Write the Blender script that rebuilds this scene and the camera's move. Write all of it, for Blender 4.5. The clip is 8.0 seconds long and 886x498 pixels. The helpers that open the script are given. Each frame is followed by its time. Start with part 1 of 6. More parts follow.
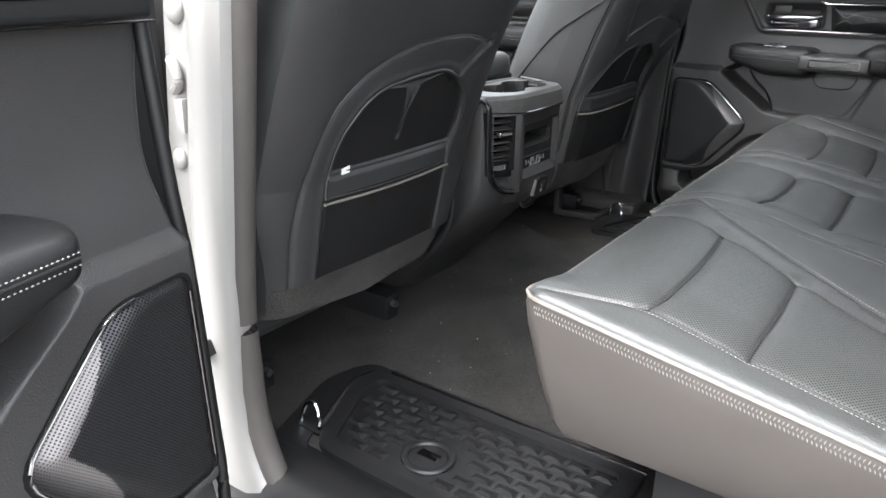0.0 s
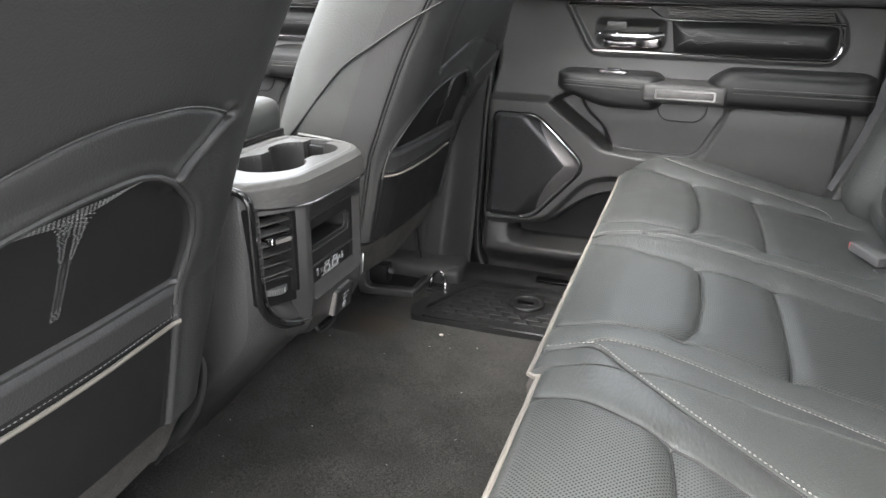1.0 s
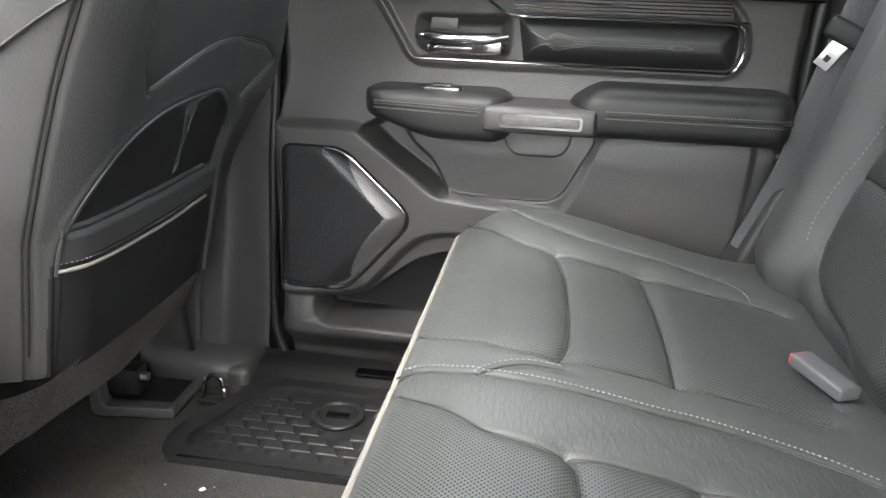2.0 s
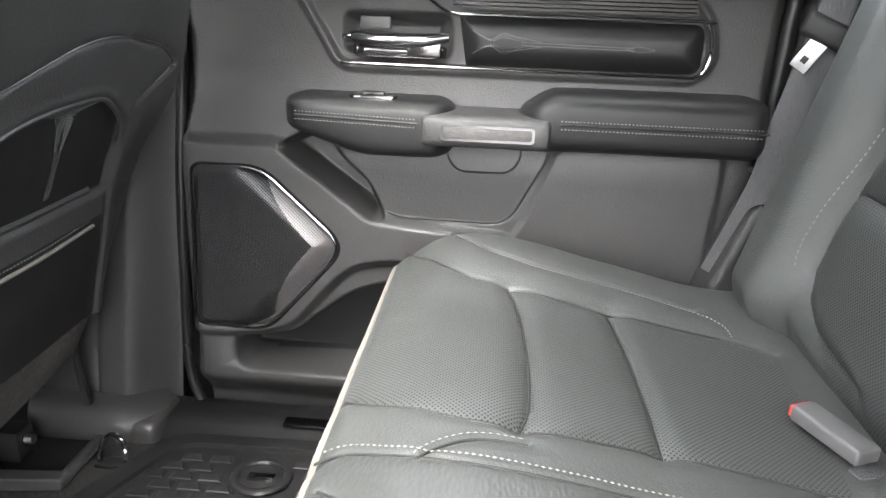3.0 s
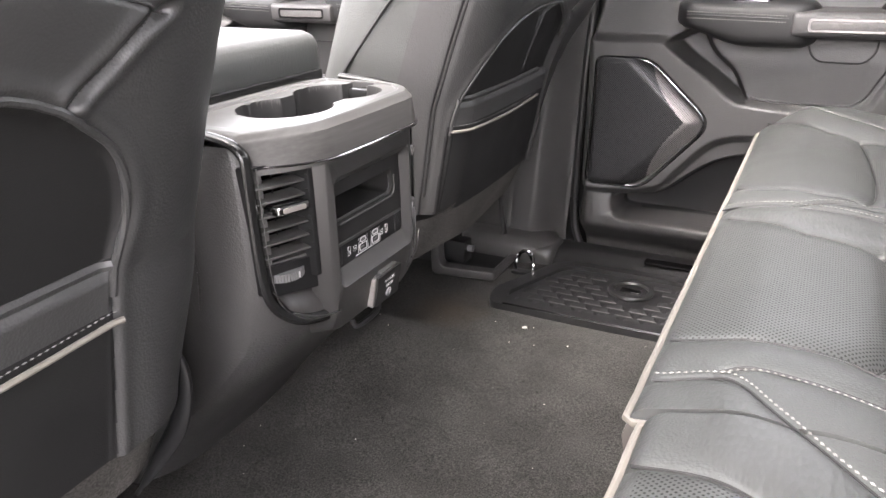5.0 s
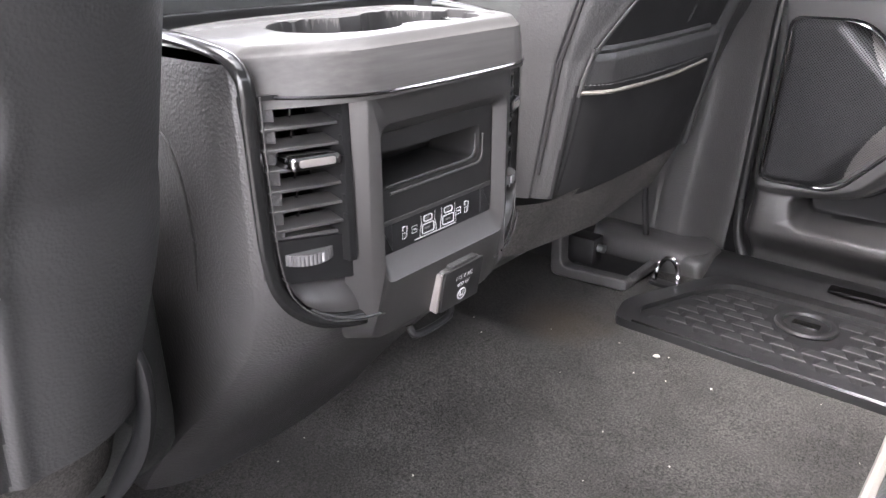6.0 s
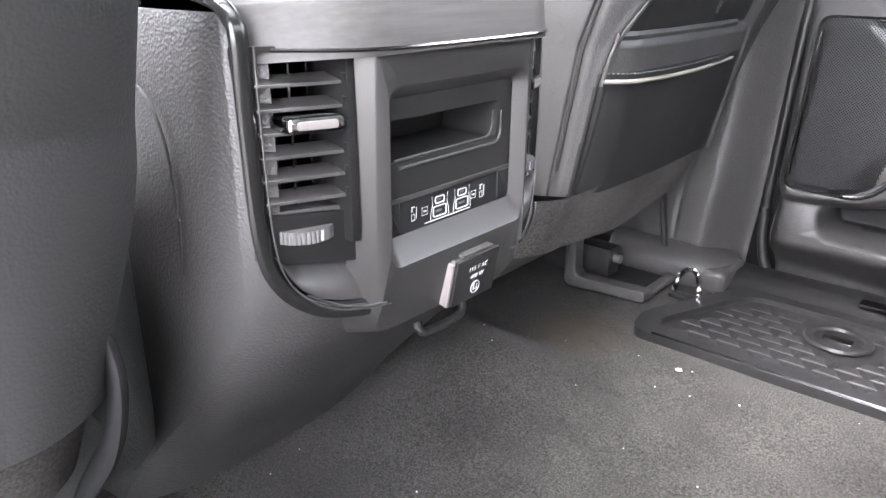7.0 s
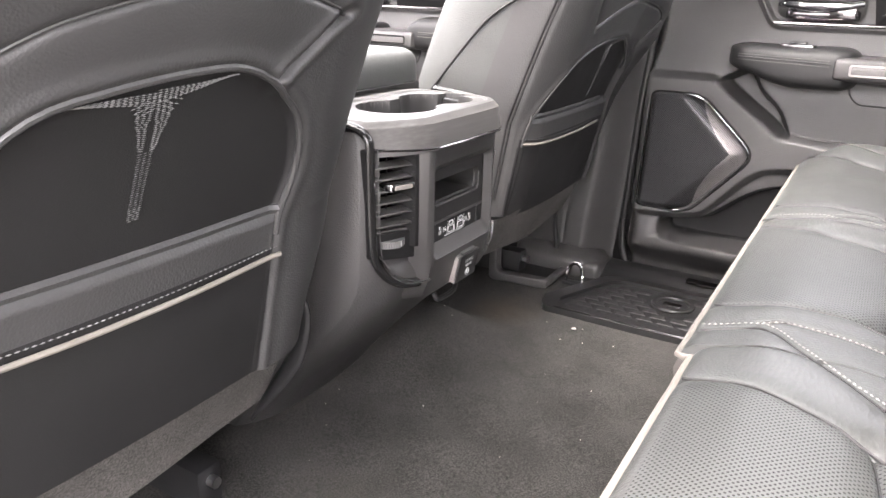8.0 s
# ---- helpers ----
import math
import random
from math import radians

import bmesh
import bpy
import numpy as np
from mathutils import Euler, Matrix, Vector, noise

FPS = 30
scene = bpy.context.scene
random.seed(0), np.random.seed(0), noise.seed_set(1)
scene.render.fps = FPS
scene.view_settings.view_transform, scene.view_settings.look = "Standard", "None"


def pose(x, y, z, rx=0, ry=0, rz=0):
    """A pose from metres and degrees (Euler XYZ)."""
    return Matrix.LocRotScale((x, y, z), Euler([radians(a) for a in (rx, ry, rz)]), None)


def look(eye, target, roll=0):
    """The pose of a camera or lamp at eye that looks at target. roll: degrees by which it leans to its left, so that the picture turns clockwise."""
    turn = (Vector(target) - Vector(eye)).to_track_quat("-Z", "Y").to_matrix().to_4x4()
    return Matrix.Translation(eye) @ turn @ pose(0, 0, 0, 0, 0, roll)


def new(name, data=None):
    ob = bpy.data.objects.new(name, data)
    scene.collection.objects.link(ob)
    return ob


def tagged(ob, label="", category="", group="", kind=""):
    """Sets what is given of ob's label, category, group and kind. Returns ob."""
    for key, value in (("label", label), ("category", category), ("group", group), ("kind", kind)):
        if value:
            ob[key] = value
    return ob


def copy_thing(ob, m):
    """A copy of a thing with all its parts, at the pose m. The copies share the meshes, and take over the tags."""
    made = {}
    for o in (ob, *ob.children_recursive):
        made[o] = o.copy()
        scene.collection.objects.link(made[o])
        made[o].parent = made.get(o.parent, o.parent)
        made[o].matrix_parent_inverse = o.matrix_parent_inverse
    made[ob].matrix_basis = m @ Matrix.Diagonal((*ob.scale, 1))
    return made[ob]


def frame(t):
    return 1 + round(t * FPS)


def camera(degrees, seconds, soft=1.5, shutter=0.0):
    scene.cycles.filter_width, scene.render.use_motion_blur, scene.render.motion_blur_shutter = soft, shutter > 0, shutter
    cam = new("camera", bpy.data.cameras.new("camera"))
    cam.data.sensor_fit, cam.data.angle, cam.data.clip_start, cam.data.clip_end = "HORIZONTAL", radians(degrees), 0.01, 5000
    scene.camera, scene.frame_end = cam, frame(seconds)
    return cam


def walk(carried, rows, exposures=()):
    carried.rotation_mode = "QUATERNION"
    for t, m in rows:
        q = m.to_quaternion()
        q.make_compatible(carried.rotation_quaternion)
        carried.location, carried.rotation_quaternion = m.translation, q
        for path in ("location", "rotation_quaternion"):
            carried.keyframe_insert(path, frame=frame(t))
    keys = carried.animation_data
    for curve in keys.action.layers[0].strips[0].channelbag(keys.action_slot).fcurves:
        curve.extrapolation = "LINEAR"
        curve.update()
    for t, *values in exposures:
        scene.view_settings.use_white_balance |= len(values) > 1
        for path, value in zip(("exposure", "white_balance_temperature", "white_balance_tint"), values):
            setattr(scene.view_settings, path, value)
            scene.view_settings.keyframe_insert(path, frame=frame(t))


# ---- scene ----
cam = camera(62.4, 8.0)
PATH = [
    (0, (0.777, -1.487, 0.754), (-0.305, 0.037, 0.043), 0.6),
    (0.5, (0.636, -1.229, 0.755), (-0.216, 0.431, 0.035), 0.9),
    (1, (0.483, -0.94, 0.769), (-0.117, 0.833, 0.063), 1.0),
    (1.5, (0.451, -0.697, 0.774), (0.025, 1.125, 0.068), 1.2),
    (2, (0.482, -0.375, 0.729), (0.209, 1.482, 0.038), 2.0),
    (3.3, (0.473, -0.217, 0.699), (0.351, 1.672, 0.052), 2.0),
    (3.5, (0.474, -0.233, 0.707), (0.346, 1.653, 0.053), 1.7),
    (4, (0.481, -0.394, 0.726), (0.211, 1.461, 0.03), 1.1),
    (4.5, (0.487, -0.62, 0.702), (-0.044, 1.157, -0.048), -0.1),
    (5, (0.435, -0.673, 0.668), (-0.422, 0.963, -0.102), -1.4),
    (5.2, (0.428, -0.636, 0.646), (-0.539, 0.94, -0.115), -1.7),
    (6.3, (0.338, -0.412, 0.531), (-0.889, 0.968, -0.238), -0.4),
    (6.5, (0.33, -0.41, 0.512), (-0.917, 0.974, -0.216), -0.4),
    (7, (0.329, -0.41, 0.514), (-0.883, 1.009, -0.207), 0.4),
    (7.5, (0.36, -0.517, 0.575), (-0.731, 1.009, -0.119), 0.8),
    (8, (0.461, -0.849, 0.656), (-0.491, 0.775, -0.018), 1.5),
]
EXPOSURES = [(0.0, 3.72, 6350, 10), (0.5, 4.05, 6450, 10), (1.0, 4.48, 6600, 10), (1.5, 4.72, 6600, 10), (2.0, 4.8, 6600, 9), (3.5, 5.18, 6650, 12), (4.0, 5.18, 6750, 14), (5.0, 5.05, 6850, 17), (6.5, 5.82, 6400, 18), (7.0, 6.03, 6400, 16), (7.5, 5.9, 6450, 17), (8.0, 5.33, 6900, 18)]
walk(cam, [(t, look(eye, target, roll)) for t, eye, target, roll in PATH], EXPOSURES)

# exposure and light
world = bpy.data.worlds.new("overcast_sky")
scene.world = world
world.use_nodes = True
wn = world.node_tree.nodes
sky = wn.new("ShaderNodeTexSky")
sky.sky_type = "NISHITA"
sky.sun_disc = False
SUN_EL, SUN_AZ = radians(62), radians(195)
sky.sun_elevation, sky.sun_rotation = SUN_EL, SUN_AZ
sky.air_density, sky.dust_density = 1.0, 4.0
hue = wn.new("ShaderNodeHueSaturation")
hue.inputs["Saturation"].default_value = 0.2
world.node_tree.links.new(sky.outputs[0], hue.inputs["Color"])
world.node_tree.links.new(hue.outputs[0], wn["Background"].inputs[0])
wn["Background"].inputs[1].default_value = 0.15
sun = new("sun", bpy.data.lights.new("sun", "SUN"))
sun.data.energy, sun.data.angle, sun.data.color = 0.26, radians(60), (1.0, 0.98, 0.95)
sun.matrix_basis = look((-0.05, -0.22, 0.97), (0, 0, 0))


# ---- materials ----
def material(name, color, rough=0.5, metal=0.0, spec=0.5, vary=0.15, scale=30.0, bump=0.0, bump_scale=400.0, bump_dist=0.001, rvary=0.1, stretch=(1, 1, 1), coat=0.0, sheen=0.0, dirt=0.0):
    m = bpy.data.materials.new(name)
    m.use_nodes = True
    nt = m.node_tree
    b = nt.nodes["Principled BSDF"]
    link = nt.links.new
    tc = nt.nodes.new("ShaderNodeTexCoord")
    mp = nt.nodes.new("ShaderNodeMapping")
    mp.inputs["Scale"].default_value = stretch
    link(tc.outputs["Object"], mp.inputs[0])
    n1 = nt.nodes.new("ShaderNodeTexNoise")
    n1.inputs["Scale"].default_value, n1.inputs["Detail"].default_value = scale, 6
    link(mp.outputs[0], n1.inputs["Vector"])
    n2 = nt.nodes.new("ShaderNodeTexNoise")
    n2.inputs["Scale"].default_value, n2.inputs["Detail"].default_value = scale / 7, 3
    link(mp.outputs[0], n2.inputs["Vector"])
    mix = nt.nodes.new("ShaderNodeMath")
    mix.operation = "ADD"
    link(n1.outputs[0], mix.inputs[0])
    link(n2.outputs[0], mix.inputs[1])
    ramp = nt.nodes.new("ShaderNodeMapRange")
    ramp.inputs[1].default_value, ramp.inputs[2].default_value = 0.6, 1.4
    ramp.inputs[3].default_value, ramp.inputs[4].default_value = 1 - vary, 1 + vary
    link(mix.outputs[0], ramp.inputs[0])
    mul = nt.nodes.new("ShaderNodeVectorMath")
    mul.operation = "SCALE"
    mul.inputs[0].default_value = color
    link(ramp.outputs[0], mul.inputs["Scale"])
    link(mul.outputs[0], b.inputs["Base Color"])
    r2 = nt.nodes.new("ShaderNodeMapRange")
    r2.inputs[1].default_value, r2.inputs[2].default_value = 0.6, 1.4
    r2.inputs[3].default_value, r2.inputs[4].default_value = max(0.02, rough * (1 - rvary)), min(1, rough * (1 + rvary))
    link(mix.outputs[0], r2.inputs[0])
    link(r2.outputs[0], b.inputs["Roughness"])
    b.inputs["Metallic"].default_value = metal
    b.inputs["Specular IOR Level"].default_value = spec
    b.inputs["Coat Weight"].default_value = coat
    b.inputs["Sheen Weight"].default_value = sheen
    if bump:
        vo = nt.nodes.new("ShaderNodeTexVoronoi")
        vo.inputs["Scale"].default_value = bump_scale
        link(mp.outputs[0], vo.inputs["Vector"])
        n3 = nt.nodes.new("ShaderNodeTexNoise")
        n3.inputs["Scale"].default_value, n3.inputs["Detail"].default_value = bump_scale * 0.6, 4
        link(mp.outputs[0], n3.inputs["Vector"])
        add = nt.nodes.new("ShaderNodeMath")
        add.operation = "ADD"
        link(vo.outputs["Distance"], add.inputs[0])
        link(n3.outputs[0], add.inputs[1])
        bp = nt.nodes.new("ShaderNodeBump")
        bp.inputs["Strength"].default_value, bp.inputs["Distance"].default_value = bump, bump_dist
        link(add.outputs[0], bp.inputs["Height"])
        link(bp.outputs[0], b.inputs["Normal"])
    return m


def dotted(m, axes, pitch, size, dark=0.25, depth=0.5):
    """Round holes on a staggered grid, punched into material m across the two axes given."""
    nt = m.node_tree
    link = nt.links.new
    b = nt.nodes["Principled BSDF"]
    tc = nt.nodes.new("ShaderNodeTexCoord")
    sp = nt.nodes.new("ShaderNodeSeparateXYZ")
    link(tc.outputs["Object"], sp.inputs[0])

    def calc(op, a, c=None):
        n = nt.nodes.new("ShaderNodeMath")
        n.operation = op
        for i, v in enumerate((a, c)):
            if v is None:
                continue
            if isinstance(v, (int, float)):
                n.inputs[i].default_value = v
            else:
                link(v, n.inputs[i])
        return n.outputs[0]

    u = calc("DIVIDE", sp.outputs[axes[0]], pitch)
    v = calc("DIVIDE", sp.outputs[axes[1]], pitch)
    a, c = calc("ADD", u, v), calc("SUBTRACT", u, v)
    fa = calc("ABSOLUTE", calc("SUBTRACT", calc("FRACT", calc("ADD", a, 500.0)), 0.5))
    fc = calc("ABSOLUTE", calc("SUBTRACT", calc("FRACT", calc("ADD", c, 500.0)), 0.5))
    d = calc("SQRT", calc("ADD", calc("MULTIPLY", fa, fa), calc("MULTIPLY", fc, fc)))
    mr = nt.nodes.new("ShaderNodeMapRange")
    mr.inputs[1].default_value, mr.inputs[2].default_value = size * 0.7, size * 1.3
    link(d, mr.inputs[0])
    pit = nt.nodes.new("ShaderNodeMapRange")
    pit.inputs[1].default_value, pit.inputs[2].default_value = size * 0.7, size * 1.3
    pit.inputs[3].default_value, pit.inputs[4].default_value = 0.1, b.inputs["Specular IOR Level"].default_value
    link(d, pit.inputs[0])
    link(pit.outputs[0], b.inputs["Specular IOR Level"])
    old = b.inputs["Base Color"].links[0].from_socket
    sc = nt.nodes.new("ShaderNodeVectorMath")
    sc.operation = "SCALE"
    link(old, sc.inputs[0])
    mr2 = nt.nodes.new("ShaderNodeMapRange")
    mr2.inputs[3].default_value, mr2.inputs[4].default_value = dark, 1.0
    link(mr.outputs[0], mr2.inputs[0])
    link(mr2.outputs[0], sc.inputs["Scale"])
    link(sc.outputs[0], b.inputs["Base Color"])
    bp = nt.nodes.new("ShaderNodeBump")
    bp.inputs["Strength"].default_value, bp.inputs["Distance"].default_value = depth, 0.0008
    link(mr.outputs[0], bp.inputs["Height"])
    if b.inputs["Normal"].links:
        link(b.inputs["Normal"].links[0].from_socket, bp.inputs["Normal"])
    link(bp.outputs[0], b.inputs["Normal"])
    return m


LEATHER = material("black_leather", (0.035, 0.0370, 0.0357), 0.49, spec=0.48, vary=0.16, scale=20, bump=0.42, bump_scale=400, bump_dist=0.0006)
PERFORATED = dotted(material("perforated_leather", (0.035, 0.0370, 0.0358), 0.45, vary=0.1, scale=20, bump=0.25, bump_scale=500, bump_dist=0.0004), (0, 1), 0.0050, 0.26, 0.28, 0.15)
PERFORATED_UP = dotted(material("perforated_back_leather", (0.032, 0.0338, 0.0326), 0.44, vary=0.1, scale=20, bump=0.25, bump_scale=500, bump_dist=0.0004), (1, 2), 0.0050, 0.26, 0.28, 0.15)
CREASED_LEATHER = material("creased_leather", (0.035, 0.0365, 0.0354), 0.40, spec=0.42, vary=0.14, scale=24, bump=0.35, bump_scale=130, bump_dist=0.0012, stretch=(2.2, 0.8, 1))
SEAT_BACK = material("black_seat_back_leather", (0.028, 0.0278, 0.0278), 0.45, spec=0.5, vary=0.12, scale=20, bump=0.34, bump_scale=400, bump_dist=0.0006)
SOFT_BLACK = material("black_seat_cloth_vinyl", (0.0095, 0.0094, 0.0096), 0.55, spec=0.28, vary=0.12, scale=25, bump=0.25, bump_scale=900, bump_dist=0.0004)
PANEL = material("grey_black_moulded_plastic", (0.031, 0.0303, 0.0299), 0.42, spec=0.42, vary=0.1, scale=15, bump=0.45, bump_scale=520, bump_dist=0.0006)
PAD = material("black_soft_pad", (0.0095, 0.0095, 0.0097), 0.45, spec=0.3, vary=0.1, scale=15, bump=0.3, bump_scale=700, bump_dist=0.0004)
GREY_PLASTIC = material("satin_grey_plastic", (0.125, 0.115, 0.109), 0.42, vary=0.08, scale=30, bump=0.1, bump_scale=900, bump_dist=0.0003)
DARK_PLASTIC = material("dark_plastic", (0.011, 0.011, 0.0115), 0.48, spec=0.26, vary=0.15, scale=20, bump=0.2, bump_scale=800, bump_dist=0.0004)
SATIN_BLACK = material("satin_black_plastic", (0.026, 0.0252, 0.0248), 0.36, vary=0.08, scale=30, bump=0.12, bump_scale=900, bump_dist=0.0003)
VENT_BLACK = material("vent_black", (0.007, 0.007, 0.0073), 0.5, spec=0.2, vary=0.1, scale=30)
GLOSS_BLACK = material("gloss_black", (0.008, 0.008, 0.008), 0.2, vary=0.05, spec=0.35)
CHROME = material("chrome", (0.46, 0.46, 0.47), 0.13, 1.0, vary=0.04, scale=40)
DARK_CHROME = material("smoked_chrome", (0.22, 0.21, 0.215), 0.16, 1.0, vary=0.05, scale=40)
SATIN_METAL = material("satin_metal", (0.5, 0.5, 0.5), 0.3, 1.0, vary=0.06, scale=60)
PIPING = material("cream_piping", (0.120, 0.110, 0.096), 0.6, vary=0.08, scale=60, bump=0.2, bump_scale=800, bump_dist=0.0003)
THREAD = material("pale_thread", (0.140, 0.137, 0.126), 0.7, vary=0.1, scale=200)
GREY_THREAD = material("grey_thread", (0.130, 0.130, 0.128), 0.7, vary=0.15, scale=200)
DIM_THREAD = material("dim_grey_thread", (0.085, 0.085, 0.084), 0.7, vary=0.3, scale=200)


def pile(name, dark, light):
    """Cut-pile carpet: fine speckled fibres with worn patches."""
    m = bpy.data.materials.new(name)
    m.use_nodes = True
    nt = m.node_tree
    b, link = nt.nodes["Principled BSDF"], nt.links.new
    tc = nt.nodes.new("ShaderNodeTexCoord")
    fine = nt.nodes.new("ShaderNodeTexNoise")
    fine.inputs["Scale"].default_value, fine.inputs["Detail"].default_value, fine.inputs["Roughness"].default_value = 400, 6, 0.8
    link(tc.outputs["Object"], fine.inputs["Vector"])
    wide = nt.nodes.new("ShaderNodeTexNoise")
    wide.inputs["Scale"].default_value, wide.inputs["Detail"].default_value = 9, 5
    link(tc.outputs["Object"], wide.inputs["Vector"])
    r = nt.nodes.new("ShaderNodeMapRange")
    r.inputs[1].default_value, r.inputs[2].default_value = 0.42, 0.62
    link(fine.outputs[0], r.inputs[0])
    mix = nt.nodes.new("ShaderNodeMix")
    mix.data_type = "RGBA"
    mix.inputs[6].default_value, mix.inputs[7].default_value = (*dark, 1), (*light, 1)
    link(r.outputs[0], mix.inputs[0])
    w = nt.nodes.new("ShaderNodeMapRange")
    w.inputs[1].default_value, w.inputs[2].default_value = 0.3, 0.7
    w.inputs[3].default_value, w.inputs[4].default_value = 0.70, 1.30
    link(wide.outputs[0], w.inputs[0])
    sc = nt.nodes.new("ShaderNodeVectorMath")
    sc.operation = "SCALE"
    link(mix.outputs[2], sc.inputs[0])
    link(w.outputs[0], sc.inputs["Scale"])
    link(sc.outputs[0], b.inputs["Base Color"])
    b.inputs["Roughness"].default_value, b.inputs["Specular IOR Level"].default_value = 0.95, 0.1
    b.inputs["Sheen Weight"].default_value, b.inputs["Sheen Roughness"].default_value = 0.02, 0.5
    bp = nt.nodes.new("ShaderNodeBump")
    bp.inputs["Strength"].default_value, bp.inputs["Distance"].default_value = 0.9, 0.003
    link(fine.outputs[0], bp.inputs["Height"])
    link(bp.outputs[0], b.inputs["Normal"])
    return m


def stain(m, place, size, color, amount):
    """A blotch of its own ragged shape soaked into material m."""
    nt = m.node_tree
    link = nt.links.new
    b = nt.nodes["Principled BSDF"]
    old = b.inputs["Base Color"].links[0].from_socket
    tc = nt.nodes.new("ShaderNodeTexCoord")
    far = nt.nodes.new("ShaderNodeVectorMath")
    far.operation = "DISTANCE"
    far.inputs[1].default_value = place
    link(tc.outputs["Object"], far.inputs[0])
    n = nt.nodes.new("ShaderNodeTexNoise")
    n.inputs["Scale"].default_value, n.inputs["Detail"].default_value = 22, 6
    link(tc.outputs["Object"], n.inputs["Vector"])
    add = nt.nodes.new("ShaderNodeMath")
    add.operation = "MULTIPLY_ADD"
    add.inputs[1].default_value = size
    link(n.outputs[0], add.inputs[0])
    link(far.outputs["Value"], add.inputs[2])
    r = nt.nodes.new("ShaderNodeMapRange")
    r.inputs[1].default_value, r.inputs[2].default_value = size * 0.5, size * 1.5
    r.inputs[3].default_value, r.inputs[4].default_value = amount, 0.0
    link(add.outputs[0], r.inputs[0])
    mix = nt.nodes.new("ShaderNodeMix")
    mix.data_type = "RGBA"
    mix.inputs[7].default_value = (*color, 1)
    link(r.outputs[0], mix.inputs[0])
    link(old, mix.inputs[6])
    link(mix.outputs[2], b.inputs["Base Color"])
    return m


CARPET = pile("charcoal_carpet", (0.007, 0.0067, 0.0064), (0.052, 0.0498, 0.0468))
stain(CARPET, (-0.16, 0.47, 0.0), 0.10, (0.045, 0.033, 0.021), 0.6)
stain(CARPET, (-0.05, -0.25, 0.0), 0.13, (0.034, 0.031, 0.026), 0.35)
FLAP = pile("grey_carpet_flap", (0.035, 0.033, 0.0305), (0.125, 0.118, 0.110))
RUBBER = material("black_rubber_mat", (0.008, 0.008, 0.0083), 0.38, spec=0.45, vary=0.2, scale=40, bump=0.2, bump_scale=600, bump_dist=0.0005)
SEAL = material("grey_rubber_seal", (0.055, 0.050, 0.047), 0.55, spec=0.3, vary=0.12, scale=30, bump=0.2, bump_scale=500, bump_dist=0.0005)
WHITE_PAINT = material("white_body_paint", (0.21, 0.204, 0.195), 0.36, vary=0.06, scale=10, coat=0.3, dirt=0.15)
ASH = material("grey_ash_veneer", (0.034, 0.0328, 0.0315), 0.5, spec=0.35, vary=0.45, scale=260, stretch=(0.6, 0.04, 1), bump=0.15, bump_scale=300, bump_dist=0.0003)
LENS = material("clear_reflector", (0.075, 0.072, 0.071), 0.36, 0.2, vary=0.25, scale=150, bump=0.4, bump_scale=250)
RED = material("red_button", (0.55, 0.03, 0.025), 0.4, vary=0.05)
CONSOLE_SIDE = material("grained_console_plastic", (0.031, 0.0301, 0.0300), 0.41, spec=0.42, vary=0.12, scale=15, bump=0.5, bump_scale=420, bump_dist=0.0007)
CUBBY_BLACK = material("matt_black_plastic", (0.012, 0.0118, 0.0117), 0.5, spec=0.3, vary=0.1, scale=30, bump=0.12, bump_scale=900, bump_dist=0.0003)
BUCKLE_GREY = material("grey_buckle", (0.062, 0.061, 0.062), 0.5, vary=0.06, bump=0.15, bump_scale=700, bump_dist=0.0003)
WEBBING = material("seat_belt_webbing", (0.04, 0.04, 0.042), 0.7, vary=0.3, scale=400, stretch=(1, 1, 0.2), bump=0.5, bump_scale=500)
PAPER = material("white_paper", (0.75, 0.75, 0.74), 0.7, vary=0.05)
CRUMB = material("pale_crumb", (0.34, 0.32, 0.29), 0.8, vary=0.2)
MARK = material("white_print", (0.3, 0.3, 0.3), 0.6, vary=0.03)
HEADLINER = material("dark_grey_headliner", (0.06, 0.06, 0.058), 0.9, vary=0.06, scale=60, bump=0.3, bump_scale=700)
GROUND = material("asphalt_lot", (0.11, 0.106, 0.10), 0.9, vary=0.3, scale=60, bump=0.6, bump_scale=90, bump_dist=0.01)
GLASS = bpy.data.materials.new("clear_glass")
GLASS.use_nodes = True
TINTED = bpy.data.materials.new("smoked_privacy_glass")
TINTED.use_nodes = True
tn = TINTED.node_tree
clear, shine, both = tn.nodes.new("ShaderNodeBsdfTransparent"), tn.nodes.new("ShaderNodeBsdfGlossy"), tn.nodes.new("ShaderNodeMixShader")
clear.inputs["Color"].default_value = (0.84, 0.855, 0.85, 1)
shine.inputs["Roughness"].default_value = 0.02
both.inputs[0].default_value = 0.06
tn.links.new(clear.outputs[0], both.inputs[1])
tn.links.new(shine.outputs[0], both.inputs[2])
tn.links.new(both.outputs[0], tn.nodes["Material Output"].inputs[0])
gb = GLASS.node_tree.nodes["Principled BSDF"]
gb.inputs["Base Color"].default_value = (0.85, 0.93, 0.885, 1)
gb.inputs["Roughness"].default_value, gb.inputs["Transmission Weight"].default_value = 0.0, 1.0
gb.inputs["IOR"].default_value = 1.1
SILVER_TOP = material("satin_silver_plastic", (0.055, 0.055, 0.0545), 0.36, 0.15, vary=0.05, scale=60)
SKIRT = material("taupe_vinyl", (0.047, 0.0415, 0.038), 0.45, vary=0.12, scale=12, bump=0.2, bump_scale=600, bump_dist=0.0004)
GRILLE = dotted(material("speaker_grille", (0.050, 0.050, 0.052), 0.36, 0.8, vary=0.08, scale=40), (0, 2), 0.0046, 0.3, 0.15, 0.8)
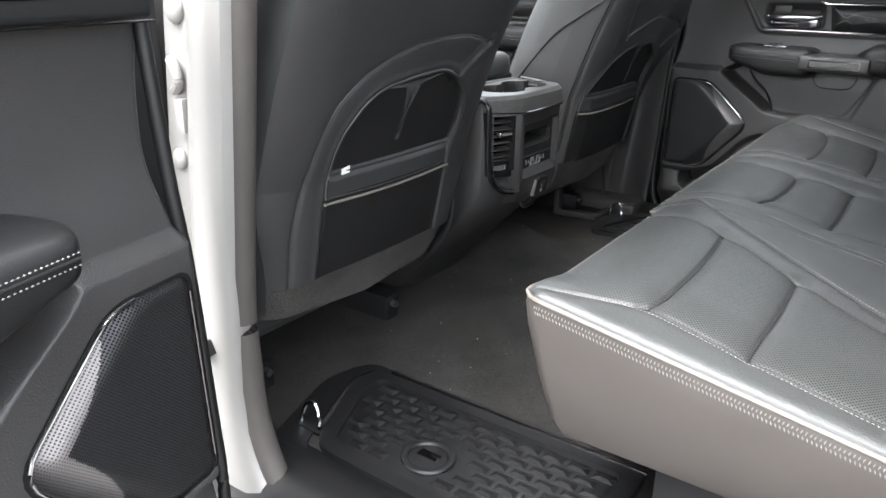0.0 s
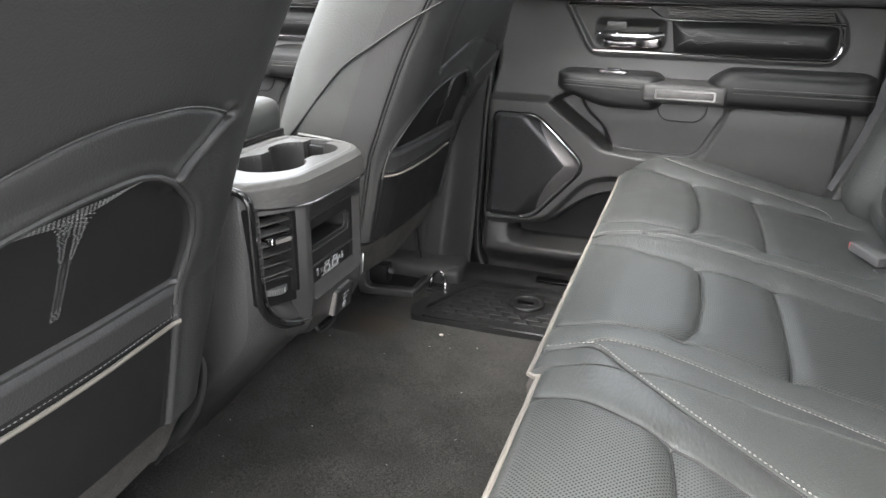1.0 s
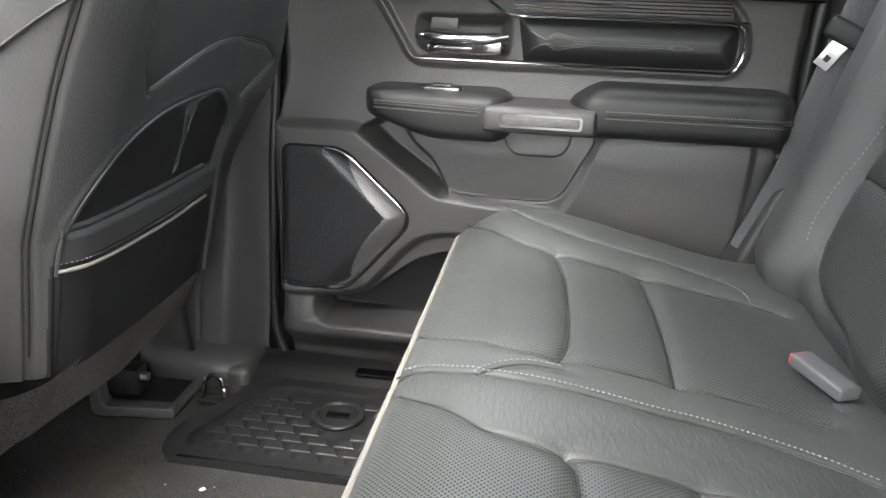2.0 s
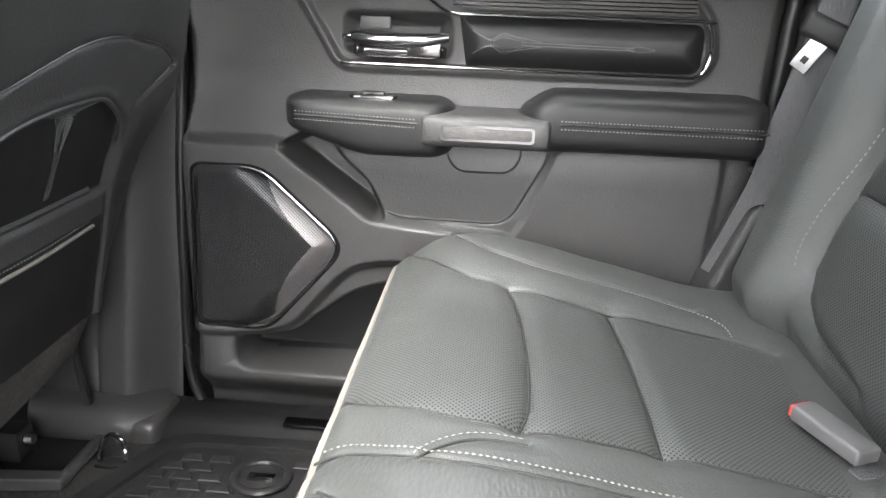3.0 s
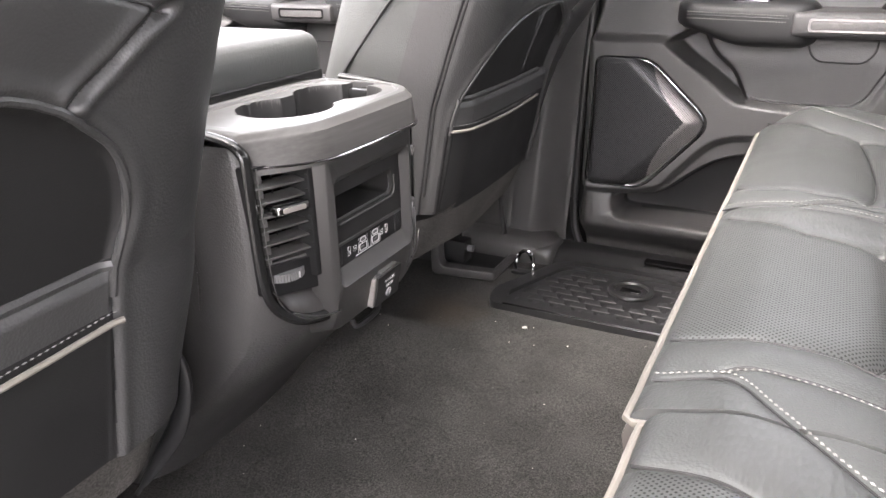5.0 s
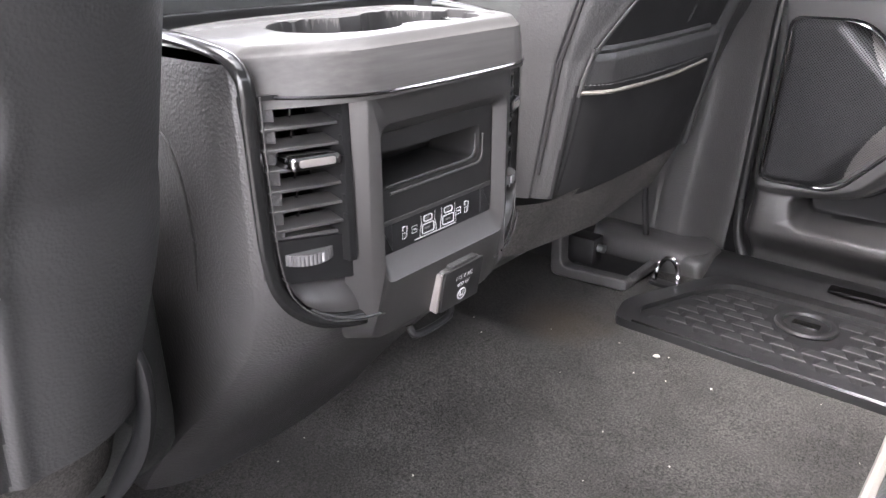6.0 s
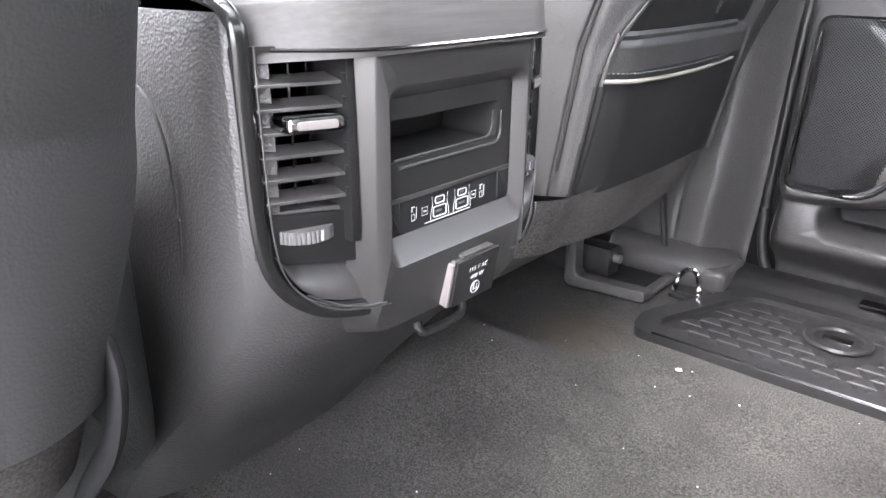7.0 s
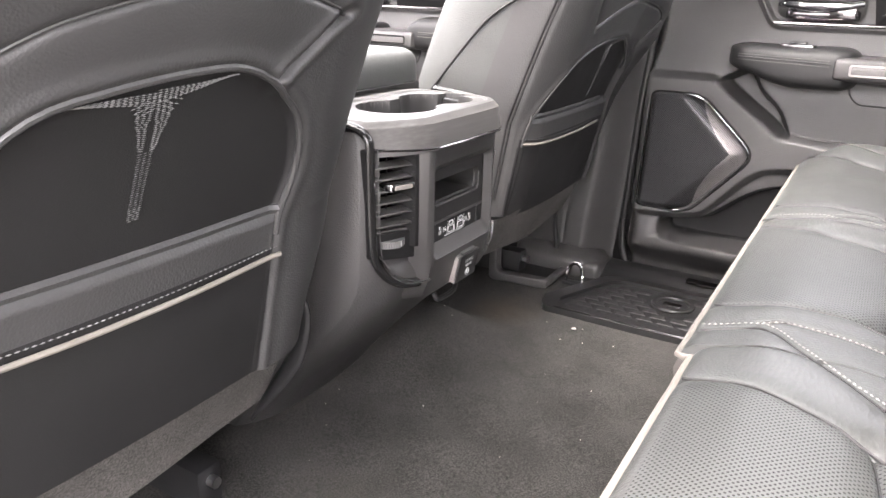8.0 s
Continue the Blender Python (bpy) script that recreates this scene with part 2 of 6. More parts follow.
# paler copy of the grille, carries the gleam of its curved edge as colour
GRILLE_SHEEN = dotted(material("grille_edge_sheen", (0.20, 0.19, 0.187), 0.46, 0.75, vary=0.1, scale=40), (0, 2), 0.0046, 0.24, 0.3, 0.8)


# ---- building helpers ----
MIRROR = [False]


def part(name, mesh, mat, parent=None, label="", smooth=True, mats=None, kind=""):
    """Links a bmesh or (points, faces) as one mesh object, under a thing where one is given."""
    me = bpy.data.meshes.new(name)
    if isinstance(mesh, tuple):
        me.from_pydata([tuple(map(float, p)) for p in mesh[0]], [], mesh[1])
        bm = bmesh.new()
        bm.from_mesh(me)
    else:
        bm = mesh
    if MIRROR[0]:
        for v in bm.verts:
            v.co.y = -v.co.y
        bmesh.ops.reverse_faces(bm, faces=bm.faces)
    bm.to_mesh(me)
    bm.free()
    for m in (mats or [mat]):
        me.materials.append(m)
    if smooth:
        me.shade_smooth()
        me.set_sharp_from_angle(angle=radians(42))
    ob = new(name, me)
    if parent is not None:
        ob.parent = parent
        ob.matrix_parent_inverse = Matrix.Translation(-rest(parent))
    return tagged(ob, label, kind=kind)


RESTS = {}


def rest(ob):
    return RESTS.get(ob.name, Vector((0, 0, 0)))


def thing(name, at, label, category, group="", kind=""):
    p = Vector(at)
    if MIRROR[0]:
        p.y = -p.y
    ob = new(name)
    ob.empty_display_size = 0.05
    ob.location = p
    RESTS[ob.name] = p
    return tagged(ob, label, category, group, kind)


def step(a, b, x):
    t = np.clip((np.asarray(x, float) - a) / (b - a), 0, 1)
    return t * t * (3 - 2 * t)


def poly_dist(poly, X, Z):
    """Signed distance to a closed polygon, below zero inside."""
    d = np.full(np.shape(X), 1e9)
    inside = np.zeros(np.shape(X), bool)
    n = len(poly)
    for i in range(n):
        (ax, az), (bx, bz) = poly[i], poly[(i + 1) % n]
        ex, ez = bx - ax, bz - az
        wx, wz = X - ax, Z - az
        t = np.clip((wx * ex + wz * ez) / (ex * ex + ez * ez + 1e-12), 0, 1)
        d = np.minimum(d, (wx - ex * t) ** 2 + (wz - ez * t) ** 2)
        cross = ((az > Z) != (bz > Z)) & (X < (bx - ax) * (Z - az) / (bz - az + 1e-12) + ax)
        inside ^= cross
    return np.where(inside, -1, 1) * np.sqrt(d)


def line_dist(line, X, Z):
    d = np.full(np.shape(X), 1e9)
    for (ax, az), (bx, bz) in zip(line[:-1], line[1:]):
        ex, ez = bx - ax, bz - az
        wx, wz = X - ax, Z - az
        t = np.clip((wx * ex + wz * ez) / (ex * ex + ez * ez + 1e-12), 0, 1)
        d = np.minimum(d, (wx - ex * t) ** 2 + (wz - ez * t) ** 2)
    return np.sqrt(d)


def smooth_line(points, n=8, closed=False):
    """A Catmull-Rom line through the points."""
    P = [Vector(p) for p in points]
    m = len(P)
    out = []
    for i in range(m if closed else m - 1):
        if closed:
            a, b, c, d = P[i - 1], P[i], P[(i + 1) % m], P[(i + 2) % m]
        else:
            a, b, c, d = P[max(i - 1, 0)], P[i], P[i + 1], P[min(i + 2, m - 1)]
        for k in range(n):
            t = k / n
            out.append(0.5 * ((2 * b) + (c - a) * t + (2 * a - 5 * b + 4 * c - d) * t * t + (3 * b - a - 3 * c + d) * t ** 3))
    if not closed:
        out.append(P[-1])
    return out


def round_poly(poly, r, n=5):
    """A closed polygon in two dimensions with rounded corners."""
    out = []
    m = len(poly)
    for i in range(m):
        a, b, c = (Vector(poly[(i + k) % m]) for k in (-1, 0, 1))
        ra = r[i] if isinstance(r, (list, tuple)) else r
        ua, uc = (a - b), (c - b)
        k = min(ra, ua.length * 0.48, uc.length * 0.48)
        p, q = b + ua.normalized() * k, b + uc.normalized() * k
        for j in range(n + 1):
            t = j / n
            out.append(tuple(p * (1 - t) ** 2 + 2 * b * t * (1 - t) + q * t * t))
    return out


def grid_faces(nu, nv, offset=0, close_u=False, close_v=False):
    f = []
    for i in range(nu if close_u else nu - 1):
        for j in range(nv if close_v else nv - 1):
            i2, j2 = (i + 1) % nu, (j + 1) % nv
            f.append((offset + i * nv + j, offset + i2 * nv + j, offset + i2 * nv + j2, offset + i * nv + j2))
    return f


def sheet(X, Y, Z, flip=False):
    nu, nv = X.shape
    pts = np.stack([X, Y, Z], -1).reshape(-1, 3)
    f = grid_faces(nu, nv)
    return pts, [q[::-1] for q in f] if flip else f


def tube(points, r, n=8, closed=False, flat=1.0, up=(0, 0, 1), taper=False):
    """A tube along a line; flat squeezes it along up."""
    P = [Vector(p) for p in points]
    m = len(P)
    pts, faces = [], []
    up = Vector(up)
    for i, p in enumerate(P):
        a = P[i - 1] if (i or closed) else P[i]
        b = P[(i + 1) % m] if (i < m - 1 or closed) else P[i]
        t = (b - a).normalized()
        s = t.cross(up)
        if s.length < 1e-4:
            s = t.cross(Vector((1, 0.01, 0)))
        s.normalize()
        w = s.cross(t).normalized()
        rr = r(i / max(m - 1, 1)) if callable(r) else r
        for k in range(n):
            an = 2 * math.pi * k / n
            pts.append(p + s * rr * math.cos(an) + w * rr * flat * math.sin(an))
    faces = grid_faces(m, n, 0, closed, True)
    if not closed:
        faces.append(tuple(range(n))[::-1])
        faces.append(tuple((m - 1) * n + k for k in range(n)))
    return pts, faces


def join(*meshes):
    pts, faces = [], []
    for p, f in meshes:
        o = len(pts)
        pts.extend(tuple(map(float, q)) for q in p)
        faces.extend(tuple(i + o for i in q) for q in f)
    return pts, faces


def box(x0, x1, y0, y1, z0, z1, bevel=0.003, seg=2):
    bm = bmesh.new()
    bmesh.ops.create_cube(bm, size=1)
    for v in bm.verts:
        v.co = Vector(((x0 + x1) / 2 + v.co.x * (x1 - x0), (y0 + y1) / 2 + v.co.y * (y1 - y0), (z0 + z1) / 2 + v.co.z * (z1 - z0)))
    if bevel:
        bmesh.ops.bevel(bm, geom=list(bm.edges), offset=bevel, segments=seg, profile=0.6, affect="EDGES")
    return bm


def moved(bm, m):
    bm.transform(m)
    return bm


def prism(poly, put, d0, d1, bevel=0.002, seg=2):
    """A plate with the outline poly (two dimensions); put(u, v, d) gives its places between the depths d0 and d1."""
    bm = bmesh.new()
    lo = [bm.verts.new(put(u, v, d0)) for u, v in poly]
    hi = [bm.verts.new(put(u, v, d1)) for u, v in poly]
    n = len(poly)
    bm.faces.new(lo[::-1])
    top = bm.faces.new(hi)
    for i in range(n):
        bm.faces.new((lo[i], lo[(i + 1) % n], hi[(i + 1) % n], hi[i]))
    bmesh.ops.recalc_face_normals(bm, faces=list(bm.faces))
    if bevel:
        bmesh.ops.bevel(bm, geom=list(top.edges), offset=bevel, segments=seg, profile=0.6, affect="EDGES")
    return bm


def ring_plate(outer, inner, put, d0, d1):
    """A frame between two outlines of as many points, with depth."""
    n = len(outer)
    pts = [put(*p, d0) for p in outer] + [put(*p, d1) for p in outer] + [put(*p, d1) for p in inner] + [put(*p, d0) for p in inner]
    faces = []
    for i in range(n):
        j = (i + 1) % n
        for a in range(4):
            b = (a + 1) % 4
            faces.append((a * n + i, a * n + j, b * n + j, b * n + i))
    bm = bmesh.new()
    vs = [bm.verts.new(p) for p in pts]
    for f in faces:
        bm.faces.new([vs[k] for k in f])
    bmesh.ops.recalc_face_normals(bm, faces=list(bm.faces))
    return bm


def pad(xs, cy, cz, ry, rz, n=28, power=2.6, ends=0.03, end_ry=True):
    """A soft bar along x with an oval section; cy, cz, ry, rz are values or functions of x."""
    val = lambda f, x: f(x) if callable(f) else f
    x0, x1 = xs
    ts = np.linspace(0, 1, 33)
    pts = []
    for t in ts:
        a = 0.5 - 0.5 * math.cos(math.pi * t)
        x = x0 + (x1 - x0) * a
        e = min(x - x0, x1 - x, ends) / ends
        k = math.sqrt(max(1 - (1 - e) ** 2, 0.0))
        k = max(k, 0.02)
        for j in range(n):
            an = 2 * math.pi * j / n
            c, s = math.cos(an), math.sin(an)
            pts.append((x, val(cy, x) + val(ry, x) * k * math.copysign(abs(c) ** (2 / power), c), val(cz, x) + val(rz, x) * (0.55 + 0.45 * k) * math.copysign(abs(s) ** (2 / power), s)))
    m = len(ts)
    f = grid_faces(m, n, 0, False, True)
    f = [q[::-1] for q in f]
    f.append(tuple(range(n)))
    f.append(tuple((m - 1) * n + k for k in range(n))[::-1])
    return pts, f


def stitches(line, length=0.006, gap=0.0025, r=0.0008, lift=0.0005, normal=(0, 0, 1)):
    """Sewn dashes along a line of places."""
    P = [Vector(p) for p in line]
    seg = [(b - a).length for a, b in zip(P[:-1], P[1:])]
    total = sum(seg)
    N = Vector(normal)

    def at(s):
        for a, b, l in zip(P[:-1], P[1:], seg):
            if s <= l:
                return a + (b - a) * (s / max(l, 1e-9))
            s -= l
        return P[-1]

    pts, faces = [], []
    s = 0.0
    while s + length < total:
        a, b = at(s) + N * lift, at(s + length) + N * lift
        t = (b - a).normalized()
        w = t.cross(N).normalized() * r
        u = N * r
        mid = (a + b) / 2
        o = len(pts)
        pts += [a, mid - w * 1.2, mid + u, mid + w * 1.2, b]
        faces += [(o, o + 1, o + 2), (o, o + 2, o + 3), (o + 4, o + 2, o + 1), (o + 4, o + 3, o + 2)]
        s += length + gap
    return pts, faces


# ---- doors ----
SPEAKER = round_poly([(0.0, 0.178), (0.011, 0.446), (0.119, 0.446), (0.248, 0.325), (0.12, 0.178)], [0.02, 0.02, 0.03, 0.04, 0.03])
SURROUND = round_poly([(-0.08, 0.160), (-0.08, 0.482), (0.147, 0.482), (0.285, 0.37), (0.5, 0.35), (0.5, 0.30), (0.31, 0.302), (0.263, 0.292), (0.236, 0.272), (0.158, 0.182), (0.105, 0.164)], 0.02)
BEZEL = round_poly([(0.172, 0.712), (0.236, 0.601), (0.752, 0.601), (0.77, 0.63), (0.762, 0.678), (0.73, 0.712)], [0.01, 0.02, 0.02, 0.01, 0.02, 0.02])
BOWL = round_poly([(0.236, 0.678), (0.236, 0.62), (0.262, 0.61), (0.40, 0.61), (0.40, 0.678)], 0.02)
MAP_POCKET = round_poly([(0.225, 0.49), (0.297, 0.374), (0.496, 0.372), (0.556, 0.49)], [0.02, 0.05, 0.03, 0.02])
LOW_POCKET = round_poly([(0.058, 0.148), (0.066, 0.104), (0.60, 0.098), (0.66, 0.27), (0.31, 0.262), (0.251, 0.240), (0.201, 0.199), (0.158, 0.163), (0.10, 0.152)], [0.014, 0.022, 0.05, 0.05, 0.03, 0.03, 0.03, 0.02, 0.02])
RECESS = round_poly([(0.140, 0.478), (0.21, 0.515), (0.238, 0.462), (0.280, 0.428), (0.306, 0.372), (0.288, 0.370), (0.238, 0.408), (0.168, 0.456)], [0.01, 0.01, 0.02, 0.03, 0.006, 0.006, 0.02, 0.01])
REAR_PANEL = round_poly([(0.563, 0.50), (0.51, 0.368), (0.46, 0.30), (0.80, 0.28), (0.81, 0.50)], 0.02)


def door_face(X, Z):
    X, Z = np.asarray(X, float), np.asarray(Z, float)
    y = 0.864 + 0.022 * step(0.44, 0.60, Z) - 0.012 * step(0.62, 0.78, Z)
    y = y + 0.05 * step(0.005, -0.05, X) * step(0.04, 0.12, Z) + 0.03 * step(0.845, 0.88, X)
    y = y - 0.018 * step(0.012, -0.008, poly_dist(SURROUND, X, Z))
    y = y + 0.018 * step(0.004, -0.004, poly_dist(SPEAKER, X, Z))
    b = poly_dist(BEZEL, X, Z)
    y = y - 0.004 * step(0.014, 0.004, b) + 0.012 * step(0.002, -0.006, b)
    y = y + 0.022 * step(0.003, -0.022, poly_dist(BOWL, X, Z))
    p = poly_dist(MAP_POCKET, X, Z)
    r = poly_dist(RECESS, X, Z)
    y = y + 0.003 * np.exp(-((p / 0.0022) ** 2)) + 0.003 * step(0.0, -0.004, p)
    y = y + 0.052 * step(0.004, -0.014, r) * step(0.0, 0.03, X - 0.13)
    l = poly_dist(LOW_POCKET, X, Z)
    ledge = np.maximum(step(0.128, 0.100, Z), step(0.10, 0.03, X) * step(0.20, 0.10, Z)) * step(0.70, 0.60, X)
    y = y - 0.018 * ledge * step(-0.04, 0.02, X) * step(-0.002, 0.010, l)
    y = y + 0.070 * step(0.006, -0.012, l)
    y = y - 0.006 * step(0.004, -0.010, poly_dist(REAR_PANEL, X, Z))
    y = y + 0.050 * step(0.088, 0.020, Z)
    return y


def door_edge(z):
    """How far the door's front edge is drawn back at the height z."""
    return 0.06 + np.interp(z, [-0.02, 0.03, 0.06, 0.10, 0.24, 0.44, 0.53, 0.8], [0.022, -0.010, -0.020, -0.025, -0.024, -0.022, -0.028, -0.05])


def rear_door(hinge_y=0.93):
    """A rear door's inside: built as the passenger's; mirrored for the driver's."""
    door = thing("cab_door", (-0.06, hinge_y, 0.0), "black moulded truck door panel with armrest, chrome handle and speaker", "door")
    put = lambda u, v, d: (u, float(door_face(u, v)) - d, v)
    X, Z = np.meshgrid(np.linspace(-0.06, 0.88, 430), np.linspace(-0.02, 0.79, 370), indexing="ij")
    lim = 0.0 + 0.10 * step(0.48, 0.60, Z)
    Xe = X + door_edge(Z) * np.clip((lim - X) / (lim + 0.06), 0, 1) ** 1.5
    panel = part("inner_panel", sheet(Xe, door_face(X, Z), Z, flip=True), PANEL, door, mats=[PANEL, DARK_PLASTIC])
    # faces inside the low pocket take a darker plastic, painting in its shade
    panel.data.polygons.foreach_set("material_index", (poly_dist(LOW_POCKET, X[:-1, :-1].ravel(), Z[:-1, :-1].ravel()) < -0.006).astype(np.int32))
    part("outer_skin", box(-0.08, 0.90, 0.950, 0.990, -0.16, 0.81, 0.018, 3), WHITE_PAINT, door, "white painted outer door skin")
    # dark sheet added over the white skin, stands in for shade in the gaps
    part("dark_backing", box(-0.076, 0.895, 0.940, 0.949, -0.15, 0.80, 0.002), DARK_PLASTIC, door)
    part("upper_roll", box(0.005, 0.868, 0.852, 0.90, 0.716, 0.748, 0.008, 3), PAD, door, "padded black upper roll")
    part("upper_chrome", tube([(0.006, 0.8535, 0.7145), (0.45, 0.8535, 0.7155), (0.866, 0.8535, 0.7165)], 0.0016, 6), DARK_CHROME, door)
    part("upper_chrome", tube([(0.006, 0.8515, 0.738), (0.45, 0.8515, 0.739), (0.866, 0.8515, 0.74)], 0.0016, 6), DARK_CHROME, door)
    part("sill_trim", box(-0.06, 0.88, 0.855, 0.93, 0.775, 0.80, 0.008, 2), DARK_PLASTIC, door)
    # speaker
    Xg, Zg = np.meshgrid(np.linspace(-0.004, 0.252, 120), np.linspace(0.174, 0.45, 130), indexing="ij")
    d = poly_dist(SPEAKER, Xg, Zg)
    right = round_poly([(-0.3, 0.0), (-0.3, 0.60), (-0.035, 0.60), (0.25, 0.325), (-0.055, 0.0)], 0.04)
    e = poly_dist(right, Xg, Zg)
    Yg = 0.8425 + 0.020 * step(-0.045, 0.0, e) ** 1.3 + 0.004 * step(-0.012, 0.0, d)
    pts, faces = sheet(Xg, Yg, Zg, flip=True)
    keep = (d < 0.004).ravel()
    faces = [f for f in faces if all(keep[i] for i in f)]
    g = part("speaker_grille", (pts, faces), GRILLE, door, "perforated black speaker grille with sheen painted along its edge", mats=[GRILLE, GRILLE_SHEEN])
    # crescent of the paler grille paints the reflection on the right edge
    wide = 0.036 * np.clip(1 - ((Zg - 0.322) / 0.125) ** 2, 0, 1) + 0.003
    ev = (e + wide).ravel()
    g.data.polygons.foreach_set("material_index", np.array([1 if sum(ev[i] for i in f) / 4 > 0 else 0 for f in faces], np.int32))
    out = round_poly([(-0.004, 0.174), (0.007, 0.450), (0.121, 0.450), (0.254, 0.325), (0.122, 0.174)], [0.02, 0.02, 0.03, 0.04, 0.03])
    part("speaker_rim", ring_plate(out, SPEAKER, lambda u, v, d: (u, 0.856 - d, v), 0.0, 0.011), GLOSS_BLACK, door, "gloss black rim")
    line = [(u - 0.001, 0.8445, v + (0.325 - v) * 0.008) for u, v in SPEAKER if u > 0.085]
    part("speaker_chrome", tube(line, 0.0022, 8), CHROME, door, "thin chrome accent")
    part("speaker_chrome", tube([(0.0035, 0.844, 0.2), (0.0125, 0.844, 0.425)], 0.0016, 6), DARK_CHROME, door)
    # handle, bezel and inlay
    chrome_up = [(0.172, 0.8735, 0.706), (0.340, 0.873, 0.7045), (0.362, 0.872, 0.699), (0.386, 0.871, 0.684), (0.404, 0.870, 0.6785), (0.45, 0.870, 0.678), (0.74, 0.872, 0.680), (0.756, 0.873, 0.676), (0.764, 0.873, 0.662), (0.766, 0.873, 0.632), (0.758, 0.873, 0.61), (0.746, 0.873, 0.604)]
    part("chrome_trim", tube(smooth_line(chrome_up, 5), 0.0032, 8, flat=0.8), CHROME, door, "polished chrome trim strip")
    part("chrome_trim", tube([(0.236, 0.874, 0.6035), (0.5, 0.874, 0.6025), (0.748, 0.873, 0.6025)], 0.0021, 8), DARK_CHROME, door, "smoked chrome lower strip")
    accent = round_poly([(0.388, 0.709), (0.418, 0.684), (0.745, 0.686), (0.735, 0.712)], 0.006)
    strip = part("accent_strip", prism(accent, lambda u, v, d: (u, 0.884 - d, v), 0.0, 0.014, 0.003), ASH, door, "ribbed grey metal-look accent strip")
    for k in range(4):
        part("rib", tube([(0.40, 0.8695, 0.690 + k * 0.0055), (0.738, 0.8695, 0.691 + k * 0.0055)], 0.0009, 6), DARK_CHROME, strip)
    S, T = np.meshgrid(np.linspace(0, 1, 90), np.linspace(0, 1, 26), indexing="ij")
    turn = np.sqrt(np.clip(1 - (np.abs(2 * T - 1) ** 5), 0, 1))
    left, right = 0.409 + 0.012 * (1 - T), 0.745 + 0.014 * turn
    Xb, Zb = left + (right - left) * S, 0.606 + 0.069 * T
    rim = np.minimum(np.minimum(Xb - left, right - Xb), np.minimum(Zb - 0.606, 0.675 - Zb))
    part("inlay_pad", sheet(Xb, 0.891 - 0.018 * np.sqrt(step(-0.001, 0.03, rim)), Zb, flip=True), PAD, door, "padded black inlay with pale embroidery")
    # embroidery on the inlay: flourishes and a long double line
    sew = []
    for s in (-1, 1):
        for amp, end in ((0.014, 0.505), (0.008, 0.50), (0.011, 0.53)):
            sew.append(stitches(smooth_line([(0.43, 0.8725, 0.640 + s * 0.016), (0.455, 0.8722, 0.640 + s * amp * 0.35), (0.475, 0.872, 0.640 + s * amp), (end, 0.872, 0.640 + s * 0.003)], 8), 0.003, 0.001, 0.0006, 0.0003, (0, -1, 0)))
        sew.append(stitches([(0.50, 0.872, 0.640 + s * 0.0022), (0.66, 0.872, 0.6385 + s * 0.0018)], 0.003, 0.001, 0.0006, 0.0003, (0, -1, 0)))
        sew.append(stitches(smooth_line([(0.65, 0.872, 0.6385), (0.665, 0.872, 0.6385 + s * 0.004), (0.69, 0.872, 0.638)], 6), 0.003, 0.001, 0.0006, 0.0003, (0, -1, 0)))
    part("embroidery", join(*sew), GREY_THREAD, door, kind="stuff")
    # release handle
    hand = [(0.243, 0.884, 0.640), (0.262, 0.870, 0.641), (0.30, 0.864, 0.638), (0.36, 0.862, 0.640), (0.395, 0.868, 0.645)]
    lever = part("release_handle", tube(smooth_line(hand, 8), lambda t: 0.0075 + 0.004 * math.sin(math.pi * t), 12, flat=0.9), CHROME, door, "chrome door release lever")
    part("handle_shroud", pad((0.255, 0.392), 0.885, 0.622, 0.016, 0.011, 16, 2.6, 0.02), DARK_CHROME, door, "smoked chrome handle surround")
    part("lock_tab", box(0.262, 0.308, 0.8935, 0.902, 0.650, 0.670, 0.004), PANEL, door)
    part("handle_pivot", box(0.335, 0.385, 0.866, 0.880, 0.616, 0.637, 0.004), DARK_CHROME, door)
    # armrest
    bot = lambda x: 0.514 - 0.033 * float(step(0.165, 0.30, x))
    part("front_armrest", pad((0.166, 0.412), 0.845, lambda x: (0.5625 + bot(x)) / 2, 0.064, lambda x: (0.5625 - bot(x)) / 2, 40, 4.0, 0.035), PAD, door, "stitched black armrest pad")
    crest = lambda x: 0.562 + 0.020 * float(step(0.505, 0.56, x))
    part("rear_armrest", pad((0.503, 0.846), 0.848, lambda x: (crest(x) + 0.499) / 2, 0.064, lambda x: (crest(x) - 0.499) / 2, 40, 4.0, 0.03), PAD, door, "stitched black armrest pad")
    grip = part("pull_grip", pad((0.360, 0.553), 0.835, 0.525, 0.060, 0.0235, 40, 5.0, 0.014), CONSOLE_SIDE, door, "moulded black pull grip")
    rim = round_poly([(0.395, 0.514), (0.395, 0.536), (0.524, 0.536), (0.524, 0.514)], 0.006)
    inr = round_poly([(0.399, 0.5175), (0.399, 0.5325), (0.520, 0.5325), (0.520, 0.5175)], 0.004)
    part("reflector_frame", ring_plate(rim, inr, lambda u, v, d: (u, 0.777 - d, v), 0.0, 0.004), DARK_CHROME, grip)
    part("reflector", prism(inr, lambda u, v, d: (u, 0.777 - d, v), -0.002, 0.0022, 0.0008), LENS, grip, "clear ribbed reflector")
    sew = []
    for x0, x1, zz in ((0.185, 0.362, 0.5335), (0.552, 0.835, 0.5405)):
        for dz in (-0.0055, 0.0055):
            yy = 0.7806 if x0 < 0.3 else 0.7838
            sew.append(stitches([(x0 + 0.006, yy, zz + dz + 0.005 * (x0 < 0.3)), (x1, yy, zz + dz)], 0.0036, 0.0014, 0.0009, 0.0008, (0, -1, 0)))
